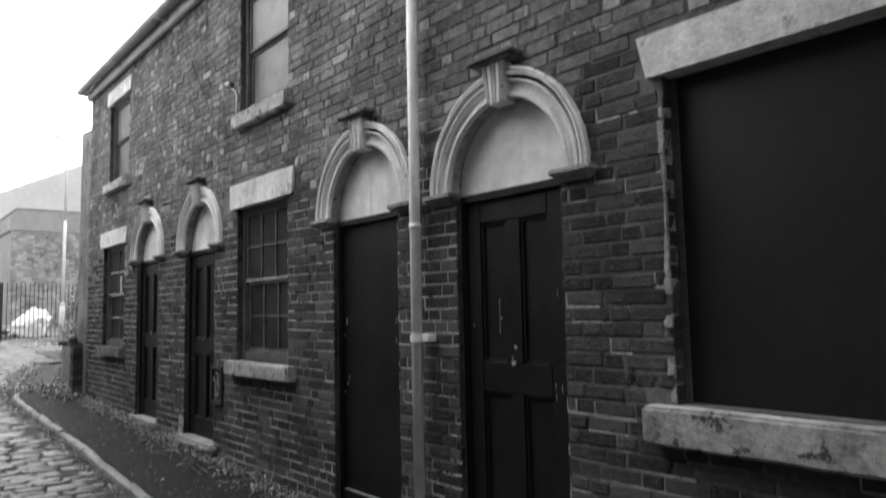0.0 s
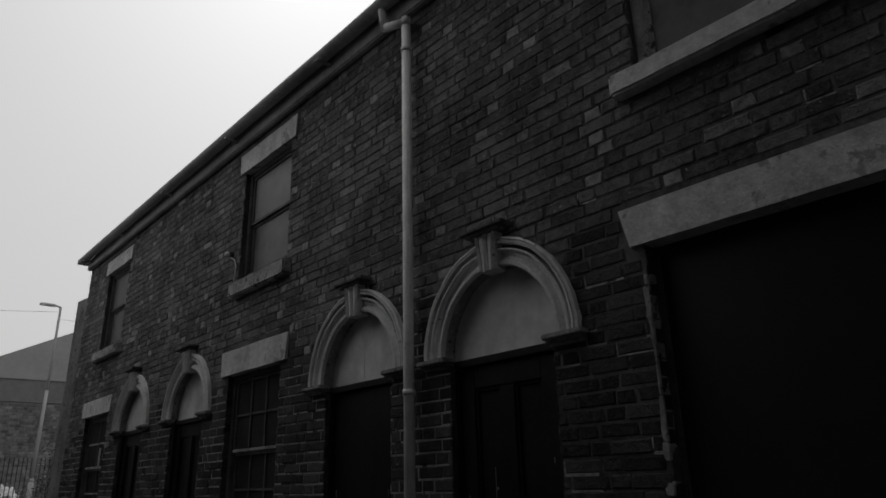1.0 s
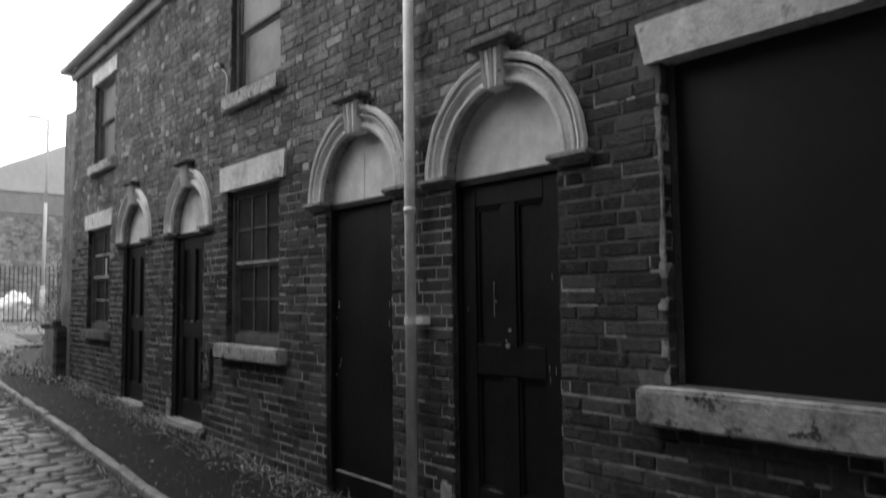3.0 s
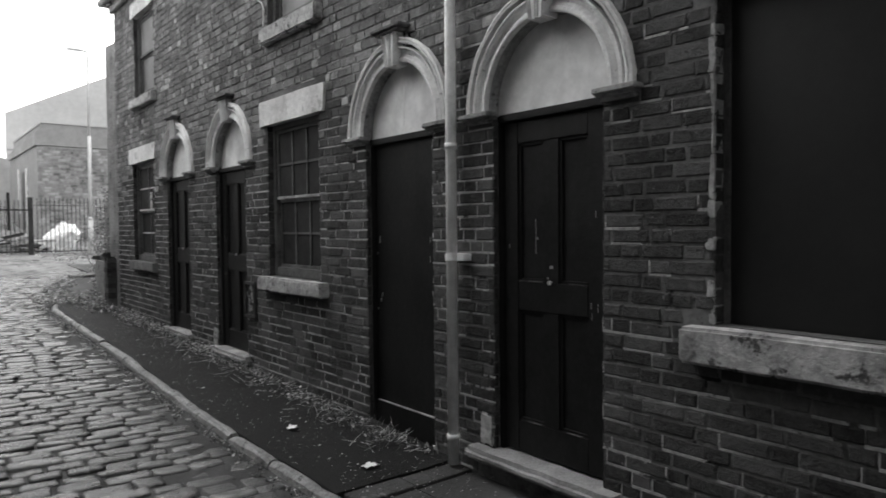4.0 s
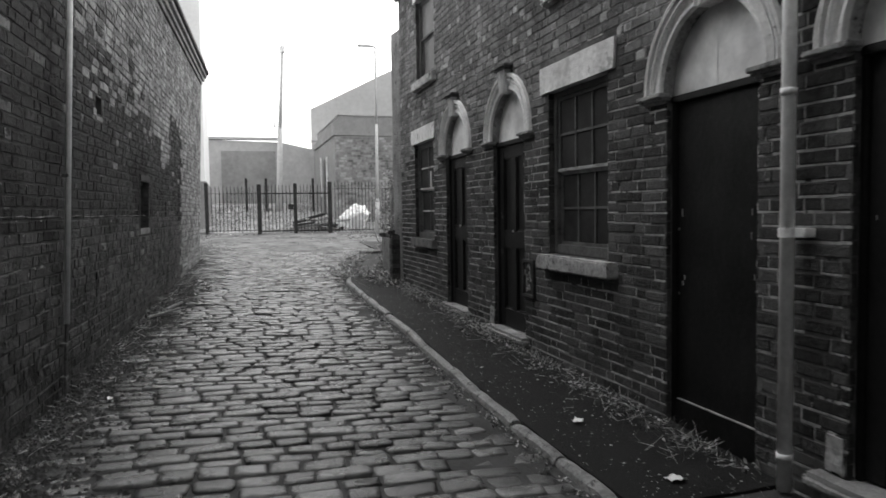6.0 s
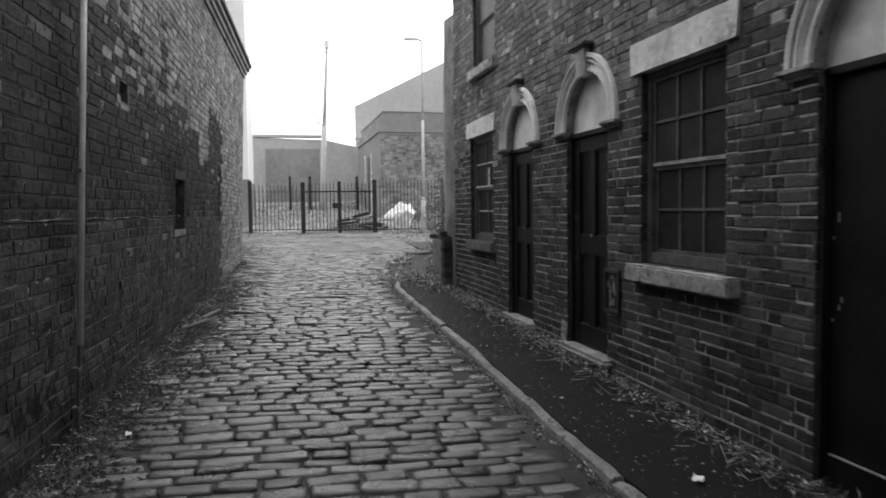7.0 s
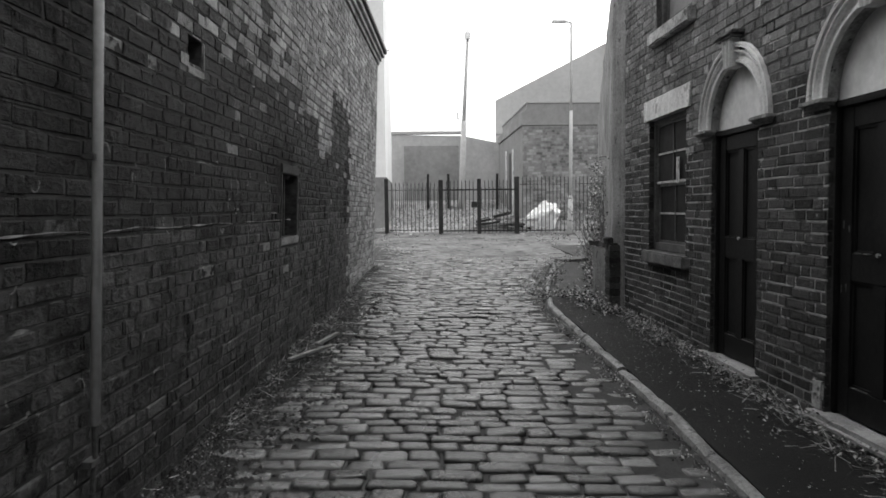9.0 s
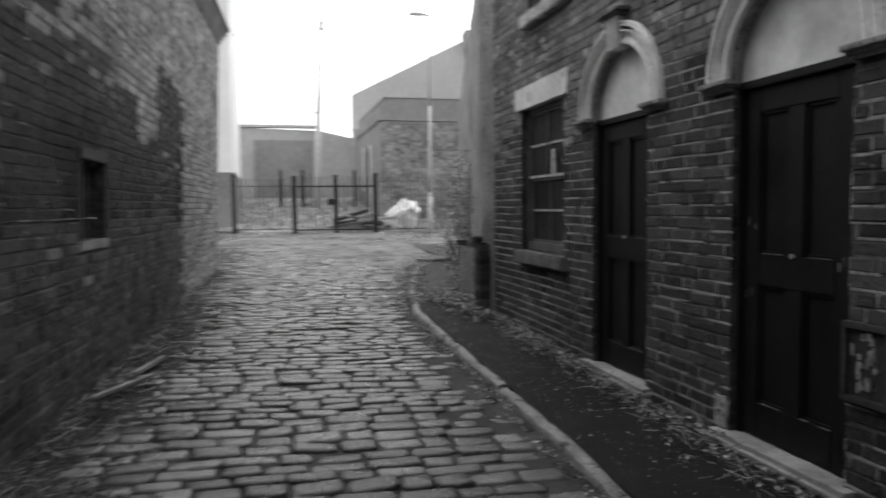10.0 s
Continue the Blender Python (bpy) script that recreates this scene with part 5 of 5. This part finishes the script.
while y < 21.5:
    Wk = rnd.choice((0.098, 0.114, 0.114, 0.130, 0.142))
    x = left_x(y) + rnd.uniform(-0.1, 0.06)
    while x < kerb_x(y) - 0.07:
        Lk = rnd.choice((0.17, 0.21, 0.25, 0.25, 0.29))
        xc, yc = x + Lk / 2, y + Wk / 2 + 0.03 * math.sin(x * 1.3 + y * 0.4) + rnd.uniform(-.004, .004)
        gut = 0.006 * max(0.0, 1 - (kerb_x(y) - xc) / 0.5)
        m = pose(xc, yc, g(xc, yc) - 0.016 - gut + rnd.uniform(-.007, .006), rnd.uniform(-1.5, 3.0), rnd.uniform(-2, 2) + 1.5, rnd.uniform(-2.5, 2.5))
        edge = xc - left_x(y)
        if edge < 0.8:
            m.translation.z -= 0.032 * (1 - edge / 0.8) * (0.4 + 0.6 * rnd.random())
        if kerb_x(y) - xc < 0.9:
            m.translation.z -= 0.012 * (1 - (kerb_x(y) - xc) / 0.9) * (0.3 + 0.7 * rnd.random())
        if rnd.random() < 0.12:
            m.translation.z -= 0.007
        if xc + Lk / 2 < kerb_x(y) + 0.02:
            if 4.0 < y < 7.0 and singles < 300:
                o = new("sett", kinds[(Lk, Wk, rnd.randrange(3))])
                o.parent = road
                o.matrix_local = m
                singles += 1
            else:
                n = len(vs)
                vs += [tuple(m @ Vector(q)) for q in sett_verts(Lk, Wk, rnd)]
                fs += [tuple(n + i for i in f) for f in SETT_FACES]
        x += Lk + rnd.uniform(0.006, 0.016)
    y += Wk + rnd.uniform(0.008, 0.016)
me = bpy.data.meshes.new("setts")
me.from_pydata(vs, [], fs)
me.materials.append(M_SETT)
for f in me.polygons:
    f.use_smooth = True
ob = tagged(new("setts", me), "worn stone setts", "", "", "stuff")
ob.parent = road


# grit and crumbs on the pavement and the lane's edges
def crumbs(name, label, spots, material):
    vs, fs = [], []
    for x, y, z, s in spots:
        n = len(vs)
        a = rnd.uniform(0, 3)
        for dx, dy in ((1, 0), (0, 1), (-1, 0), (0, -1)):
            vs.append((x + s * (dx * math.cos(a) - dy * math.sin(a)), y + 0.7 * s * (dx * math.sin(a) + dy * math.cos(a)), z))
        vs.append((x, y, z + s * 0.7))
        fs += [(n, n + 1, n + 4), (n + 1, n + 2, n + 4), (n + 2, n + 3, n + 4), (n + 3, n, n + 4)]
    me = bpy.data.meshes.new(name)
    me.from_pydata(vs, [], fs)
    me.materials.append(material)
    return tagged(new(name, me), label, name, "", "stuff")


rnd = random.Random(44)
spots = []
for i in range(3000):
    y = rnd.uniform(1.5, 13)
    x = rnd.uniform(kerb_x(y) + 0.13, FACE - 0.02) if rnd.random() < 0.75 else kerb_x(y) - abs(rnd.gauss(0, 0.15))
    up = 0.016 if x > kerb_x(y) else -0.035
    spots.append((x, y, g(x, y) + up, rnd.uniform(0.002, 0.007) * (2.0 if rnd.random() < 0.08 else 1)))
crumbs("grit", "pale grit scattered on the pavement", spots, M_SILL)
spots = []
for i in range(1800):
    y = rnd.uniform(3, 16)
    x = left_x(y) + 0.05 + abs(rnd.gauss(0, 0.25))
    spots.append((x, y, g(x, y) - 0.02, rnd.uniform(0.003, 0.009)))
crumbs("grit", "dark crumbs of earth at the foot of the flank", spots, M_GROUND)
spots = []
for i in range(6500):
    y = rnd.uniform(2, 13)
    x = left_x(y) + 0.03 + abs(rnd.gauss(0, 0.30)) * (1 + 0.5 * noise.noise((y * 0.8, 2, 0)))
    spots.append((x, y, g(x, y) - 0.028, rnd.uniform(0.008, 0.026)))
crumbs("soil", "dark trodden soil and leaf mould along the foot of the flank", spots, M_JOINT)
spots = []
for i in range(1500):
    x, y = rnd.uniform(-1.2, 5.0), rnd.uniform(17.5, 24.9)
    spots.append((x, y, g(x, y) - 0.03, rnd.uniform(0.01, 0.035) * (1.8 if rnd.random() < 0.05 else 1)))
crumbs("rubble", "small rubble and clods before the gates", spots, M_GROUND)
# twigs
tufts = [(True, rnd.uniform(3.8, 13)) if i < 66 else (False, rnd.uniform(7.6, 13)) for i in range(90)]
vs, fs = [], []
for i in range(2200):
    side, ty = tufts[rnd.randrange(90)] if rnd.random() < 0.7 else (rnd.random() < 0.8, rnd.uniform(3.8, 13))
    y = ty + rnd.gauss(0, 0.12)
    x = (FACE - 0.03 - abs(rnd.gauss(0, 0.14))) if side else (left_x(y) + 0.05 + abs(rnd.gauss(0, 0.15)))
    z = g(x, y) + (0.020 if side else -0.01)
    a, L, w = rnd.uniform(0, 6.28), rnd.uniform(0.03, 0.15), rnd.uniform(0.0012, 0.003)
    p, q = Vector((x, y, z)), Vector((x + L * math.cos(a), y + L * math.sin(a), z + rnd.random() ** 2 * 0.09))
    q.x = min(q.x, FACE - 0.004)
    e = Vector((-math.sin(a), math.cos(a), 0)) * w
    n = len(vs)
    vs += [tuple(v) for v in (p + e, p - e, p + Vector((0, 0, 1.6 * w)), q + e * 0.4, q - e * 0.4, q + Vector((0, 0, 0.8 * w)))]
    fs += [(n, n + 1, n + 4, n + 3), (n + 1, n + 2, n + 5, n + 4), (n + 2, n, n + 3, n + 5)]
me = bpy.data.meshes.new("twigs")
me.from_pydata(vs, [], fs)
me.materials.append(M_LEAF)
tagged(new("twigs", me), "dry stalks lying along the walls", "twigs", "", "stuff")

# brick reveals of the doorways and windows
bm_v, bm_f = [], []
for a, b, z0, z1 in [(cy - HALF, cy + HALF, 0.45, 2.51) for cy, _ in ARCHES] + [(w[0], w[1], w[2] + 0.01, w[3] - 0.01) for w in (BIG, *WINDOWS)]:
    for yj, s in ((a, 1), (b, -1)):
        z, k = z0, 0
        while z < z1 - 0.02:
            h = min(0.0748, z1 - z)
            n = len(bm_v)
            d0, d1 = FACE + 0.002, FACE + (0.034 if z1 < 2.6 and z0 < 0.5 else 0.068) - 0.003 * (k % 2)
            e = 0.006 + rnd.uniform(-0.003, 0.003)
            for x in (d0, d1):
                for yy in (yj - s * 0.004, yj + s * e):
                    for zz in (z + 0.005, z + h - 0.005):
                        bm_v.append((x, yy, zz))
            bm_f += [tuple(n + i for i in q) for q in ((0, 1, 3, 2), (4, 5, 7, 6), (2, 3, 7, 6), (0, 2, 6, 4), (1, 3, 7, 5))]
            z += 0.0748
            k += 1
me = bpy.data.meshes.new("reveal_bricks")
me.from_pydata(bm_v, [], bm_f)
me.materials.append(M_BRICK)
o = tagged(new("reveal_bricks", me), "bricks of the door and window reveals", "", "", "stuff")
o.parent = wall_right


# faint chalk scrawls and a long smear of mortar on the sooty flank
marks = thing("chalk_marks", "faint white chalk scrawls on the sooty bricks", "chalk marks")
marks.matrix_world = LEAN_POSE
rnd = random.Random(77)
for k in range(60):
    y0, z0 = rnd.uniform(-2.2, 2.6), rnd.uniform(1.15, 1.65) if rnd.random() < 0.8 else rnd.uniform(0.5, 2.0)
    a0, da, r = rnd.uniform(0, 6.28), rnd.uniform(0.8, 3.2), rnd.uniform(0.012, 0.042)
    vs, fs = [], []
    n = 9
    for i in range(n + 1):
        a = a0 + da * i / n
        for rr in (r, r + rnd.uniform(0.002, 0.006)):
            vs.append((0.0065, y0 + rr * math.cos(a), z0 + 1.3 * rr * math.sin(a)))
        if i:
            fs.append((2 * i - 2, 2 * i - 1, 2 * i + 1, 2 * i))
    me = bpy.data.meshes.new("scrawl")
    me.from_pydata(vs, [], fs)
    me.materials.append(M_CHIP)
    o = new("scrawl", me)
    o.parent = marks
vs, fs = [], []
for i in range(130):
    y = -4.0 + 0.055 * i
    z = 1.31 + 0.007 * noise.noise((y * 17, 3, 0)) + 0.012 * noise.noise((y * 3, 0, 0))
    h = 0.0005 + 0.011 * max(0, noise.noise((y * 6.1, 4, 0)) + 0.05)
    vs += [(0.0062, y, z - h), (0.0062, y, z + h)]
    if i:
        fs.append((2 * i - 2, 2 * i - 1, 2 * i + 1, 2 * i))
me = bpy.data.meshes.new("mortar_smear")
me.from_pydata(vs, [], fs)
me.materials.append(M_CHIP)
o = tagged(new("mortar_smear", me), "long pale smear of mortar along one course", "", "", "stuff")
o.parent = left
